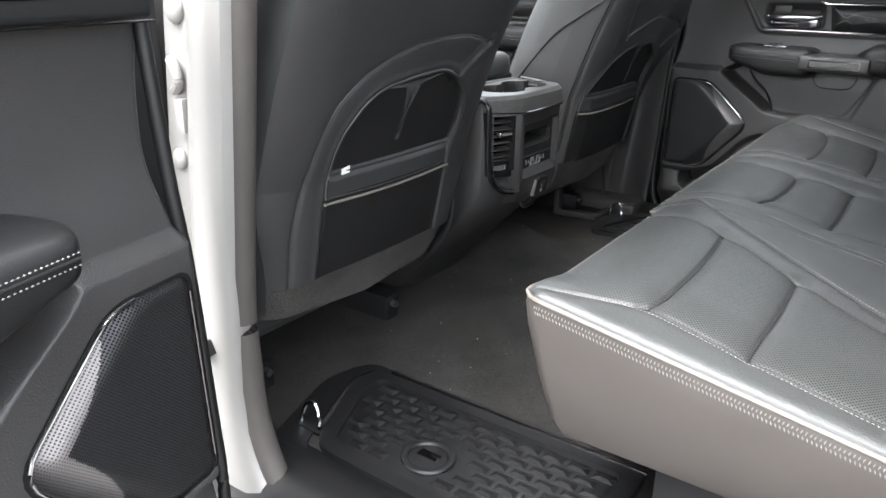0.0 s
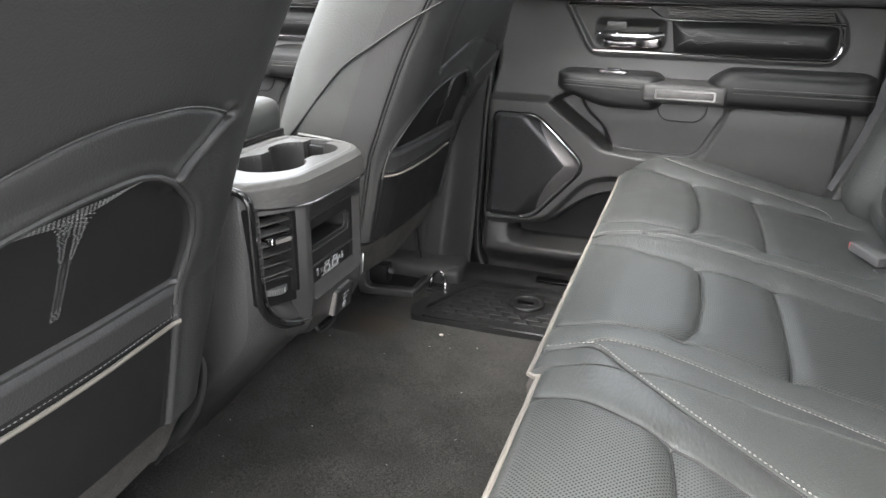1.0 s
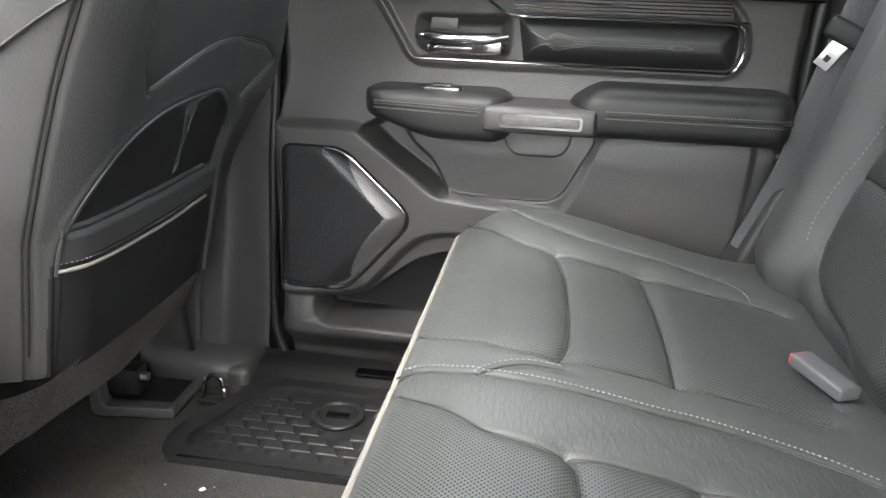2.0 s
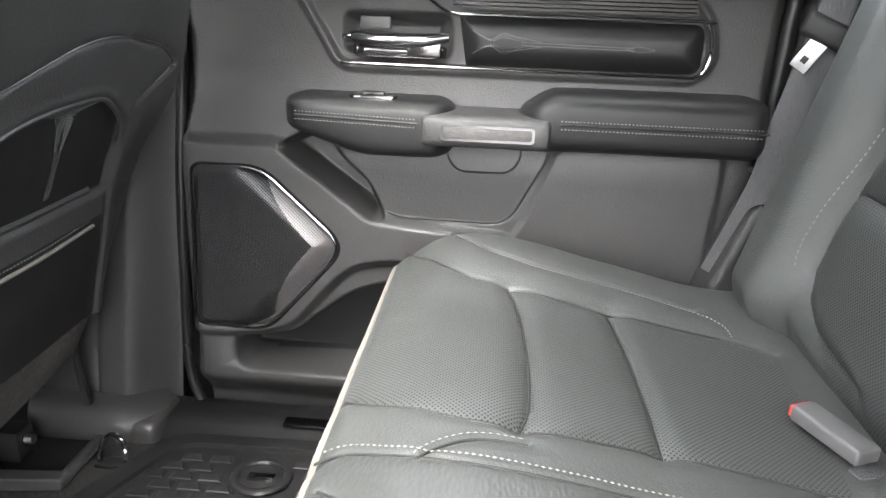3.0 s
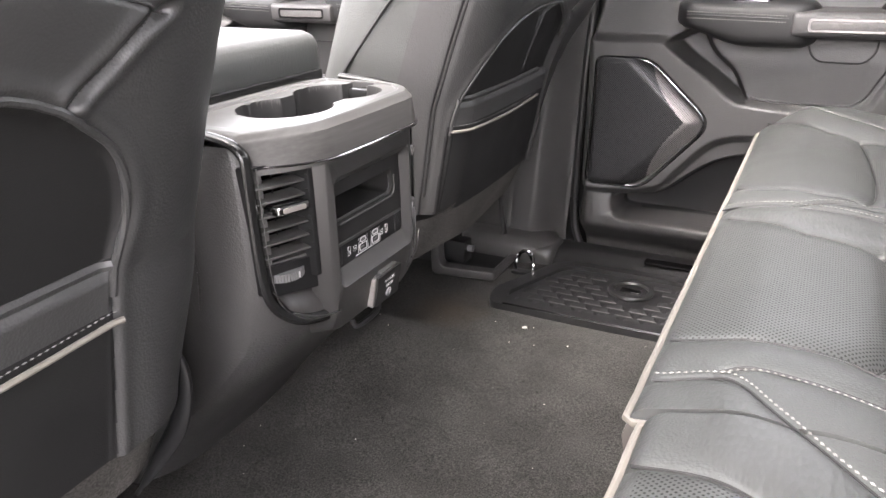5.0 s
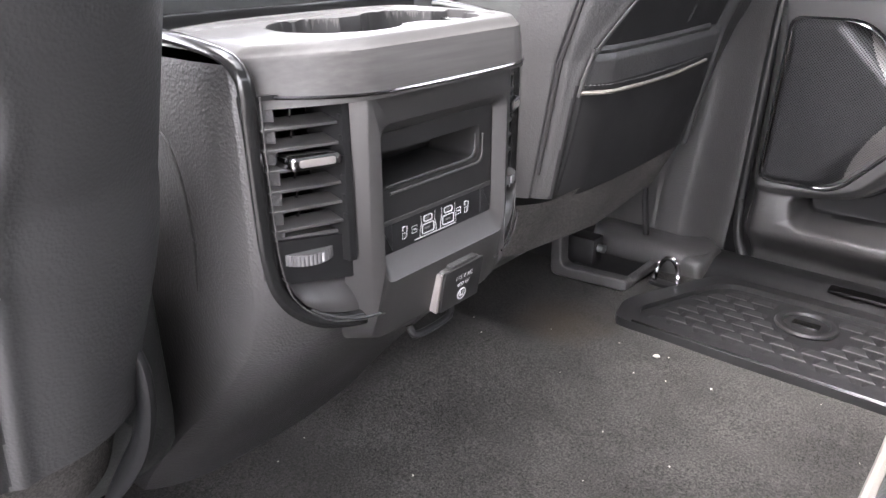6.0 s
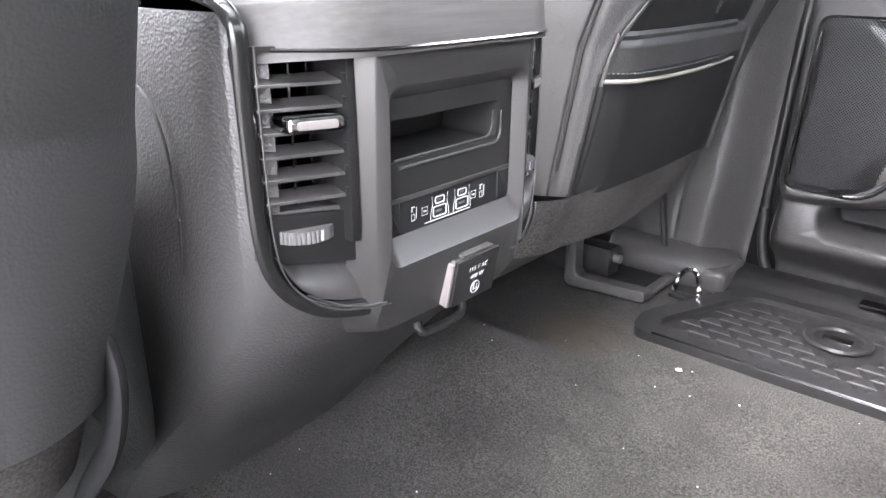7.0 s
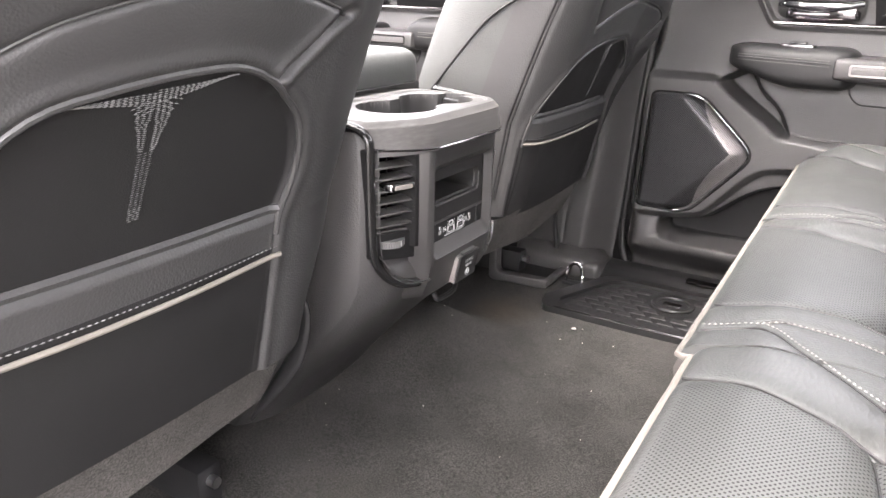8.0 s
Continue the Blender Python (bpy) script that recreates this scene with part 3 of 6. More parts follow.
        part("armrest_seam", tube([(x0 + 0.006, yy + 0.0003, zz + 0.005 * (x0 < 0.3)), (x1, yy + 0.0003, zz)], 0.0016, 6), DARK_PLASTIC, door)
    part("stitching", join(*sew), THREAD, door, "pale double stitching", kind="stuff")
    sw = part("window_switch", prism(round_poly([(0.262, 0.806), (0.262, 0.832), (0.33, 0.832), (0.33, 0.806)], 0.01), lambda u, v, d: (u, v, 0.561 + d), 0.0, 0.004, 0.001), DARK_CHROME, door, "chrome-edged window switch plate")
    part("switch", box(0.28, 0.312, 0.81, 0.826, 0.564, 0.571, 0.003), GLOSS_BLACK, sw)
    tab = round_poly([(0.398, 0.497), (0.40, 0.47), (0.418, 0.451), (0.492, 0.451), (0.508, 0.468), (0.512, 0.497)], 0.012)
    fine = lambda line: [(a[0] + (b[0] - a[0]) * k / 8, a[1] + (b[1] - a[1]) * k / 8) for a, b in zip(line[:-1], line[1:]) for k in range(8)]
    part("pocket_tab", tube([put(u, v, 0.001) for u, v in fine(tab + tab[:1])], 0.0017, 6, closed=True), CUBBY_BLACK, door)
    edge = [put(u, v, 0.0) for u, v in fine([p for p in MAP_POCKET if p[0] > 0.30 and p[1] < 0.486])]
    part("pocket_edge", tube([(x, y - 0.0012, z) for x, y, z in edge], 0.0019, 6), CUBBY_BLACK, door)
    part("bump_stop", tube([(0.838, 0.845, 0.482), (0.838, 0.838, 0.482)], 0.004, 8), SATIN_METAL, door)
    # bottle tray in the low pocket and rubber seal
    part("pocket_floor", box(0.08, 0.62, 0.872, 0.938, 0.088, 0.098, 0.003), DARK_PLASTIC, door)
    seal = smooth_line([(0.004, 0.880, 0.79), (-0.010, 0.877, 0.55), (-0.020, 0.874, 0.43), (-0.028, 0.872, 0.24), (-0.031, 0.870, 0.10), (-0.017, 0.868, 0.03), (0.014, 0.868, -0.012)], 8)
    part("door_seal", tube(seal, 0.0085, 10), RUBBER, door, "black rubber door seal")
    return door


passenger_door = rear_door()
passenger_door.name = "rear_cab_door"
tagged(passenger_door, "closed black rear door panel with chrome handle and speaker", "door", "cab doors")
front_door = copy_thing(passenger_door, Matrix.Translation(Vector((-0.06 - 1.145, 0.93, 0.0))))
tagged(front_door, "closed black front passenger door panel with armrest")
MIRROR[0] = True
driver_door = rear_door()
MIRROR[0] = False
driver_door.matrix_basis = pose(0.013, -0.986, -0.009, 0, 0, -78.7)
tagged(driver_door, "open rear door with black inner panel and speaker", "door", "cab doors")


# ---- floor ----
def floor_height(X, Y):
    X, Y = np.asarray(X, float), np.asarray(Y, float)
    hump = 0.055 * step(-0.06, -0.22, X) * step(0.02, 0.26, Y) * step(0.42, 0.30, Y)
    return hump


X, Y = np.meshgrid(np.linspace(-1.7, 1.0, 181), np.linspace(-0.83, 0.83, 121), indexing="ij")
Z = floor_height(X, Y)
Z = Z + 0.002 * np.sin(X * 23 + 2 * np.sin(Y * 11)) * np.sin(Y * 19)
floor = part("floor", sheet(X, Y, Z), CARPET, None, kind="structure")
tagged(floor, "worn charcoal cut-pile carpet with crumbs", "floor")
part("floor_pan", box(-1.75, 1.05, -0.84, 0.84, -0.09, -0.03, 0.01), DARK_PLASTIC, None, kind="structure")


def bin_lid(shift, h=0.0085):
    lid = thing("floor_bin_lid", (0.15 + shift, 0.65, 0.0), "black rubber under-floor bin lid set in carpet", "bin lid", "floor bins")
    outer = round_poly([(u + shift, v) for u, v in [(-0.105, 0.58), (-0.02, 0.775), (0.46, 0.785), (0.46, 0.515), (-0.09, 0.515)]], [0.02, 0.04, 0.02, 0.02, 0.02])
    inner = round_poly([(u + shift, v) for u, v in [(-0.072, 0.572), (0.0, 0.752), (0.43, 0.755), (0.43, 0.545), (-0.06, 0.545)]], [0.02, 0.04, 0.02, 0.02, 0.02])
    put = lambda u, v, d: (u, v, d)
    part("rim", ring_plate(outer, inner, put, -0.02, 0.014), RUBBER, lid, "raised black plastic rim")
    part("panel", prism(inner, put, -0.02, 0.006, 0.002), RUBBER, lid)
    # smoked chrome strip along the rim's inner edge
    part("edge_strip", tube([(-0.06 + shift, 0.519, 0.013), (0.46 + shift, 0.519, 0.013)], 0.0035, 8), DARK_CHROME, lid, "smoked chrome edge")
    rows = []
    for j in range(9):
        v = 0.552 + j * 0.0232
        for i in range(12):
            u = -0.052 + i * 0.044 + (0.022 if j % 2 else 0.0)
            inside = poly_dist(inner, np.array([u + shift, u + 0.036 + shift]), np.array([v, v + 0.016])).max() < -0.002
            if not inside or math.hypot(u + 0.018 - 0.152, v + 0.008 - 0.685) < 0.06:
                continue
            a0 = [(u, v, 0.006), (u + 0.037, v, 0.006), (u + 0.037, v + 0.018, 0.006), (u, v + 0.018, 0.006)]
            a1 = [(u + 0.003, v + 0.002, 0.0072), (u + 0.034, v + 0.002, 0.0072), (u + 0.027, v + 0.016, h), (u + 0.01, v + 0.016, h)]
            q = [(p[0] + shift, p[1], p[2]) for p in a0 + a1]
            rows.append((q, [(4, 5, 6, 7), (0, 1, 5, 4), (1, 2, 6, 5), (2, 3, 7, 6), (3, 0, 4, 7)]))
    part("tread", join(*rows), RUBBER, lid, "raised staggered tread blocks", smooth=False, kind="stuff")
    cap = part("latch_ring", tube([(0.152 + shift + 0.04 * math.cos(a), 0.685 + 0.038 * math.sin(a), 0.010) for a in np.linspace(0, 2 * math.pi, 33)[:-1]], 0.007, 8, closed=True, flat=0.7), RUBBER, lid)
    part("latch_disc", prism([(0.152 + shift + 0.033 * math.cos(a), 0.685 + 0.031 * math.sin(a)) for a in np.linspace(0, 2 * math.pi, 29)[:-1]], put, 0.0, 0.010, 0.003), RUBBER, cap)
    part("latch_slot", box(0.132 + shift, 0.172 + shift, 0.673, 0.691, 0.0095, 0.0125, 0.002), DARK_CHROME, cap)
    return lid


MIRROR[0] = True
driver_lid = bin_lid(0.03, 0.0130)
tray_out = round_poly([(-0.130, 0.60), (-0.06, 0.835), (0.54, 0.835), (0.54, 0.50), (-0.10, 0.50)], [0.03, 0.05, 0.03, 0.03, 0.03])
tray_in = round_poly([(-0.090, 0.575), (-0.005, 0.790), (0.495, 0.790), (0.495, 0.512), (-0.075, 0.512)], [0.02, 0.04, 0.02, 0.02, 0.02])
part("tray", ring_plate(tray_out, tray_in, lambda u, v, d: (u, v, d), -0.02, 0.006), RUBBER, driver_lid, "black plastic tray round the lid")
MIRROR[0] = False
bin_lid(0.0)


# ---- rear bench ----
def bench_top(X, Y):
    """Height of the cushion's top before seams."""
    z = 0.372 - 0.02 * step(0.46, 0.62, X) - 0.03 * step(0.55, 0.80, X)
    z = z - 0.018 * step(0.43, 0.34, X)
    z = z + 0.026 * step(0.52, 0.70, Y) * step(0.33, 0.44, X) * (1 - 0.45 * step(0.5, 0.8, X))
    side = 0.376 - 0.164 * (X - 0.364)
    return z + (side - z) * step(-0.585, -0.712, Y)


# each perforated insert: its near edge, its far edge and its two cross seams
INSERTS = (([(0.352, 0.352), (0.405, 0.328), (0.461, 0.311), (0.507, 0.310), (0.565, 0.315), (0.630, 0.322), (0.719, 0.320), (0.785, 0.311)],
            [(0.356, 0.752), (0.385, 0.688), (0.419, 0.632), (0.455, 0.606), (0.499, 0.597), (0.564, 0.594), (0.685, 0.595), (0.767, 0.591), (0.808, 0.570)],
            [(0.506, 0.311), (0.515, 0.343), (0.518, 0.42), (0.512, 0.535), (0.499, 0.597)],
            [(0.630, 0.322), (0.629, 0.345), (0.630, 0.41), (0.627, 0.515), (0.617, 0.594)]),
           ([(0.352, -0.10), (0.485, -0.105), (0.63, -0.119), (0.80, -0.125)],
            [(0.357, 0.224), (0.397, 0.197), (0.445, 0.159), (0.487, 0.150), (0.514, 0.147), (0.56, 0.150), (0.652, 0.152), (0.80, 0.140)],
            [(0.503, -0.106), (0.520, -0.07), (0.527, 0.02), (0.526, 0.10), (0.522, 0.132), (0.514, 0.147)],
            [(0.629, -0.117), (0.632, -0.07), (0.632, 0.03), (0.628, 0.15)]))
DEEP_SEAMS = [line for insert in INSERTS for line in insert[2:]]
SEAMS = [line for insert in INSERTS for line in insert[:2]]
SPLIT = -0.2165
LEFT_EDGE = [(0.362, -0.279), (0.40, -0.285), (0.438, -0.298), (0.51, -0.334), (0.634, -0.403), (0.745, -0.462), (0.82, -0.50)]
ROPE = [(0.352, -0.163), (0.39, -0.160), (0.414, -0.167), (0.447, -0.203), (0.505, -0.258), (0.619, -0.330), (0.74, -0.408), (0.82, -0.455)]
BRANCH = [(0.40, -0.161), (0.43, -0.154), (0.507, -0.166), (0.62, -0.185), (0.80, -0.215)]
SEAMS.append(LEFT_EDGE)
DEEP_SEAMS.append([(0.37, -0.698), (0.43, -0.672), (0.485, -0.655), (0.503, -0.644), (0.514, -0.61), (0.516, -0.50), (0.511, -0.40), (0.503, -0.332)])
SEAMS.append([(0.50, -0.65), (0.63, -0.665), (0.82, -0.68)])
DEEP_SEAMS.append([(0.632, -0.66), (0.636, -0.55), (0.632, -0.403)])
FAR_ROPE = [(0.346, 0.266), (0.370, 0.276), (0.414, 0.263), (0.48, 0.258), (0.572, 0.260), (0.66, 0.261), (0.745, 0.249), (0.80, 0.223)]
FAR_BRANCH = [(0.424, 0.256), (0.437, 0.270), (0.452, 0.281), (0.473, 0.289), (0.51, 0.293)]
BOLSTER_ROPE = [(0.420, 0.733), (0.447, 0.694), (0.475, 0.666), (0.531, 0.649), (0.613, 0.651), (0.68, 0.648), (0.731, 0.640), (0.760, 0.619), (0.767, 0.592)]
SEAMS.append([(x, y - 0.008) for x, y in FAR_ROPE])
SEAMS.append([(x + 0.003, y - 0.005) for x, y in FAR_BRANCH])
SEAMS.append([(x, y - 0.006) for x, y in ROPE])
SEAMS.append([(x, y + 0.006) for x, y in BRANCH])
SEAMS.append([(x, y + 0.008) for x, y in BOLSTER_ROPE[:-2]])
BENCH_SEAMS = SEAMS + DEEP_SEAMS
INSERT_AREAS = [near + far[::-1] for near, far, cross_1, cross_2 in INSERTS] + [[(0.37, -0.665), (0.84, -0.68), (0.82, -0.50), (0.745, -0.462), (0.634, -0.403), (0.51, -0.334), (0.438, -0.298), (0.37, -0.284)]]
CREASED = [[(0.40, -0.27), (0.438, -0.296), (0.51, -0.331), (0.634, -0.40), (0.80, -0.48), (0.80, -0.46), (0.619, -0.345), (0.505, -0.272), (0.447, -0.215), (0.40, -0.19)],
           [(0.36, 0.264), (0.414, 0.255), (0.48, 0.250), (0.66, 0.253), (0.745, 0.241), (0.80, 0.215), (0.80, 0.150), (0.62, 0.160), (0.50, 0.158), (0.445, 0.168), (0.36, 0.228)]]


def bench_height(X, Y):
    X, Y = np.asarray(X, float), np.asarray(Y, float)
    z = bench_top(X, Y)
    d = np.full(X.shape, 1.0)
    for s in SEAMS:
        d = np.minimum(d, line_dist(s, X, Y))
    z = z - 0.0022 * np.exp(-((d / 0.0032) ** 2)) - 0.0022 * np.exp(-((d / 0.014) ** 2))
    d = np.full(X.shape, 1.0)
    for s in DEEP_SEAMS:
        d = np.minimum(d, line_dist(s, X, Y))
    z = z - 0.0036 * np.exp(-((d / 0.0030) ** 2)) - 0.0050 * np.exp(-((d / 0.015) ** 2))
    return z


def cushion(name, parent, y0, y1, x0=0.345, x1=0.86, r=0.02, low=0.155, soft=(1, 1)):
    nx, ny = 320, int((y1 - y0) / 0.0018)
    S, T = np.meshgrid(np.linspace(0, 1, nx), np.linspace(0, 1, ny), indexing="ij")
    X, Y = x0 + (x1 - x0) * S, y0 + (y1 - y0) * T
    R = 0.03
    cx = np.where(X < x0 + R, x0 + R, X)
    lo, hi = (y0 + R if soft[0] else -9.0), (y1 - R if soft[1] else 9.0)
    cy = np.where(Y < lo, lo, np.where(Y > hi, hi, Y))
    a, b = (X - cx) / R, (Y - cy) / R
    X = cx + R * a * np.sqrt(1 - b * b / 2)
    Y = cy + R * b * np.sqrt(1 - a * a / 2)
    d = np.minimum(np.minimum(X - x0, (Y - y0) * (1 if soft[0] else 9)), (y1 - Y) * (1 if soft[1] else 9))
    d = np.where((np.abs(a) > 0) & (np.abs(b) > 0), R - R * np.hypot(a * np.sqrt(1 - b * b / 2), b * np.sqrt(1 - a * a / 2)), d)
    k = np.clip(d, 0, r)
    Z = bench_height(X, Y) - (r - np.sqrt(np.clip(r * r - (r - k) ** 2, 0, None))) * 0.75
    pts = list(np.stack([X, Y, Z], -1).reshape(-1, 3))
    faces = grid_faces(nx, ny)
    loop = [i * ny for i in range(nx)][::-1] + list(range(1, ny)) + [i * ny + ny - 1 for i in range(1, nx)]
    rim = [pts[i].copy() for i in loop]
    prev = loop
    mid = np.array([(x0 + x1) / 2, (y0 + y1) / 2, 0])
    for depth, inset in ((0.01, -0.003), (0.04, 0.001), (0.11, 0.018), (0.17, 0.036), (0.19, 0.05)):
        ring = []
        for p in rim:
            q = p.copy()
            q[2] = p[2] - depth * (p[2] - low) / 0.19
            q[0] += inset * max(0.0, 1 - (p[0] - x0) / 0.13)
            q[1] += 0.6 * inset * (max(0.0, 1 - (p[1] - y0) / 0.08) - max(0.0, 1 - (y1 - p[1]) / 0.08))
            ring.append(len(pts))
            pts.append(q)
        for i in range(len(loop) - 1):
            faces.append((prev[i + 1], prev[i], ring[i], ring[i + 1]))
        prev = ring
    ob = part(name, (pts, faces), LEATHER, parent, mats=[LEATHER, PERFORATED, SKIRT, CREASED_LEATHER])
    me = ob.data
    n = len(me.polygons)
    c = np.zeros(n * 3)
    me.polygons.foreach_get("center", c)
    c = c.reshape(-1, 3)
    idx = np.zeros(n, np.int32)
    for area in INSERT_AREAS:
        idx[poly_dist(area, c[:, 0], c[:, 1]) < 0] = 1
    for area in CREASED:
        idx[poly_dist(area, c[:, 0], c[:, 1]) < 0] = 3
    idx[nx * ny - nx - ny + 1:] = 2
    me.polygons.foreach_set("material_index", idx)
    edge = [tuple(np.array(p) + (0, 0, 0.001)) for p in rim]
    return ob, edge


bench = thing("rear_bench_seat", (0.6, 0.0, 0.0), "dark grey perforated leather rear bench seat with cream piping", "bench seat")
for nm, y0, y1, first in (("cushion", -0.72, SPLIT - 0.0006, True), ("cushion", SPLIT + 0.0006, 0.745, False)):
    ob, edge = cushion(nm, bench, y0, y1, 0.357 if first else 0.345, soft=(1, 0) if first else (0, 1))
    edge = [p for p in edge if not (p[0] > 0.375 and abs(p[1] - SPLIT) < 0.004)]
    pip = edge[::7]
    part("piping", tube([Vector(p) + Vector((-0.002 if p[0] < 0.36 else 0, 0, 0)) for p in pip], 0.0034, 8), PIPING, ob, "cream leather piping")
    if first:
        side = [p for p in edge if p[1] < y0 + 0.004 and p[0] > 0.38]
        rows = []
        for p in side[::3]:
            for k in range(2):
                a = (p[0], y0 - 0.0028, p[2] - 0.0055 - 0.0075 * k)
                b = (p[0] + (0.002 if k else -0.002), y0 - 0.0025, p[2] - 0.0125 - 0.0075 * k)
                rows.append(stitches([a, b], 0.0068, 0.0, 0.0009, 0.0, (0, -1, 0)))
        part("side_stitching", join(*rows), THREAD, ob, "chunky pale side stitching", kind="stuff")
lines = []


def on_bench(line, n=10):
    return [(p.x, p.y, float(bench_height(p.x, p.y)) + 0.0012) for p in smooth_line([(x, y, 0) for x, y in line], n)]


NEAR_ROPE = [(0.385, -0.70), (0.40, -0.692), (0.43, -0.682), (0.49, -0.663), (0.63, -0.674), (0.80, -0.69)]
lines.append(stitches(on_bench(FAR_BRANCH), 0.0048, 0.0014, 0.00075, 0.0))
for ln in (ROPE, FAR_ROPE, BOLSTER_ROPE, NEAR_ROPE):
    lines.append(stitches(on_bench(ln), 0.0042, 0.0012, 0.0011, 0.0))
lines.append(stitches(on_bench(BRANCH), 0.0036, 0.0016, 0.0011, 0.0))
part("stitching", join(*lines), THREAD, bench, "pale contrast stitching", kind="stuff")
for ln in BENCH_SEAMS:
    part("seam", tube([(x, y, z - 0.0008) for x, y, z in on_bench(ln, 6)], 0.0012, 6), CUBBY_BLACK, bench)
part("seat_base", box(0.54, 0.90, -0.66, 0.69, 0.0, 0.16, 0.01), DARK_PLASTIC, bench)


def back_face(Yv, Zv):
    x = 0.815 + 0.27 * (Zv - 0.34)
    x = x + 0.05 * step(0.38, 0.28, Zv)
    bol = step(0.595, 0.655, Yv) + step(-0.55, -0.64, Yv)
    x = x - 0.035 * bol
    x = x + 0.09 * step(0.70, 0.775, Yv) + 0.09 * step(-0.68, -0.75, Yv)
    d = np.full(np.shape(Yv), 1.0)
    for s in BACK_SEAMS:
        d = np.minimum(d, line_dist(s, Yv, Zv))
    x = x + 0.006 * np.exp(-((d / 0.004) ** 2)) + 0.009 * np.exp(-((d / 0.018) ** 2))
    return x


BACK_SEAMS = [[(0.44, 0.352), (0.54, 0.366), (0.582, 0.386), (0.600, 0.42), (0.602, 0.47), (0.592, 0.53), (0.568, 0.63), (0.538, 0.76), (0.52, 0.95)],
              [(0.590, 0.512), (0.48, 0.51), (0.33, 0.508)], [(0.56, 0.65), (0.34, 0.65)],
              [(0.33, 0.33), (0.325, 0.6), (0.33, 0.95)], [(-0.15, 0.33), (-0.15, 0.95)], [(0.22, 0.33), (0.22, 0.95)],
              [(-0.11, 0.505), (0.22, 0.505)], [(-0.34, 0.33), (-0.34, 0.95)], [(-0.60, 0.33), (-0.6, 0.95)], [(-0.6, 0.505), (-0.34, 0.505)]]
Yb, Zb = np.meshgrid(np.linspace(-0.76, 0.785, 330), np.linspace(0.25, 0.98, 160), indexing="ij")
back = part("backrest", sheet(back_face(Yb, Zb), Yb, Zb, flip=True), LEATHER, bench, mats=[LEATHER, PERFORATED_UP])
me = back.data
c = np.zeros(len(me.polygons) * 3)
me.polygons.foreach_get("center", c)
c = c.reshape(-1, 3)
idx = np.zeros(len(me.polygons), np.int32)
ins = round_poly([(0.335, 0.30), (0.44, 0.30), (0.54, 0.368), (0.58, 0.388), (0.598, 0.42), (0.600, 0.47), (0.590, 0.53), (0.562, 0.64), (0.51, 0.98), (0.335, 0.98)], 0.02)
idx[poly_dist(ins, c[:, 1], c[:, 2]) < 0] = 1
me.polygons.foreach_set("material_index", idx)
part("back_shell", box(1.02, 1.06, -0.76, 0.78, 0.2, 0.98, 0.01), DARK_PLASTIC, bench)
sl = [(p.y + 0.015, p.z) for p in smooth_line([(0, y, z) for y, z in BACK_SEAMS[0]], 12)]
part("back_stitching", stitches([(float(back_face(np.array([y]), np.array([z]))[0]) - 0.003, y, z) for y, z in sl if z > 0.415], 0.0058, 0.0018, 0.0012, 0.0, (-1, 0, 0)), THREAD, back, kind="stuff")
pl = [(0.775, z) for z in np.linspace(0.52, 0.97, 30)]
part("back_piping", tube([(float(back_face(np.array([y]), np.array([z]))[0]) - 0.001, y, z) for y, z in pl], 0.005, 8), PIPING, back)


def buckle(x, y, z, yaw, tilt, red=True):
    b = thing("seat_belt_buckle", (x, y, z - 0.02), "grey seat belt buckle with red button on bench", "buckle", "seat belt buckles")
    m = pose(x, y, z, 0, tilt, yaw)
    part("housing", moved(box(-0.012, 0.066, -0.0140, 0.0140, -0.008, 0.008, 0.004, 3), m), BUCKLE_GREY, b)
    part("button", moved(box(-0.0145, -0.008, -0.0125, 0.0125, -0.006, 0.006, 0.002), m), RED, b, "red release button")
    part("stalk", moved(box(0.062, 0.17, -0.015, 0.015, -0.006, 0.003, 0.003), m @ pose(0, 0, 0, 0, 12, 0)), WEBBING, b)
    return b


buckle(0.784, 0.410, 0.338, -66, 2)
buckle(0.764, -0.194, 0.352, -5, 8)
buckle(0.76, -0.356, 0.352, -5, 8)


# ---- seat belt by the rear pillar ----
belt = thing("seat_belt", (0.88, 0.82, 0.3), "black webbing seat belt with metal latch plate", "seat belt")
line = smooth_line([(0.80, 0.81, 0.33), (0.842, 0.80, 0.46), (0.862, 0.80, 0.56), (0.885, 0.80, 0.66), (0.915, 0.805, 0.78), (0.96, 0.82, 0.95)], 8)
part("webbing", tube(line, 0.021, 10, flat=0.08, up=(-0.45, -0.88, 0.1)), WEBBING, belt)
turn = pose(0.888, 0.785, 0.672, 0, 24, -25)
part("tongue_grip", moved(box(-0.036, 0.036, -0.010, 0.008, -0.015, 0.017, 0.008, 3), turn), DARK_PLASTIC, belt, "black plastic tongue grip")
part("latch_plate", moved(box(-0.0115, 0.0115, -0.0015, 0.0015, -0.055, -0.008, 0.001), turn @ pose(-0.004, 0, 0, 0, 8, 0)), SATIN_METAL, belt, "bright metal latch plate")
part("latch_hole", moved(box(-0.004, 0.004, -0.002, 0.002, -0.045, -0.036, 0.0), turn @ pose(-0.004, 0, 0, 0, 8, 0)), DARK_PLASTIC, belt)


# ---- front seats ----
def seat_edge(z):
    """x of the seat back's outer rear edge by height."""
    return np.interp(z, [0.10, 0.225, 0.434, 0.534, 0.60, 0.64, 0.71, 0.85, 1.0], [-0.118, -0.10, -0.065, -0.03, -0.005, 0.012, 0.046, 0.12, 0.20])


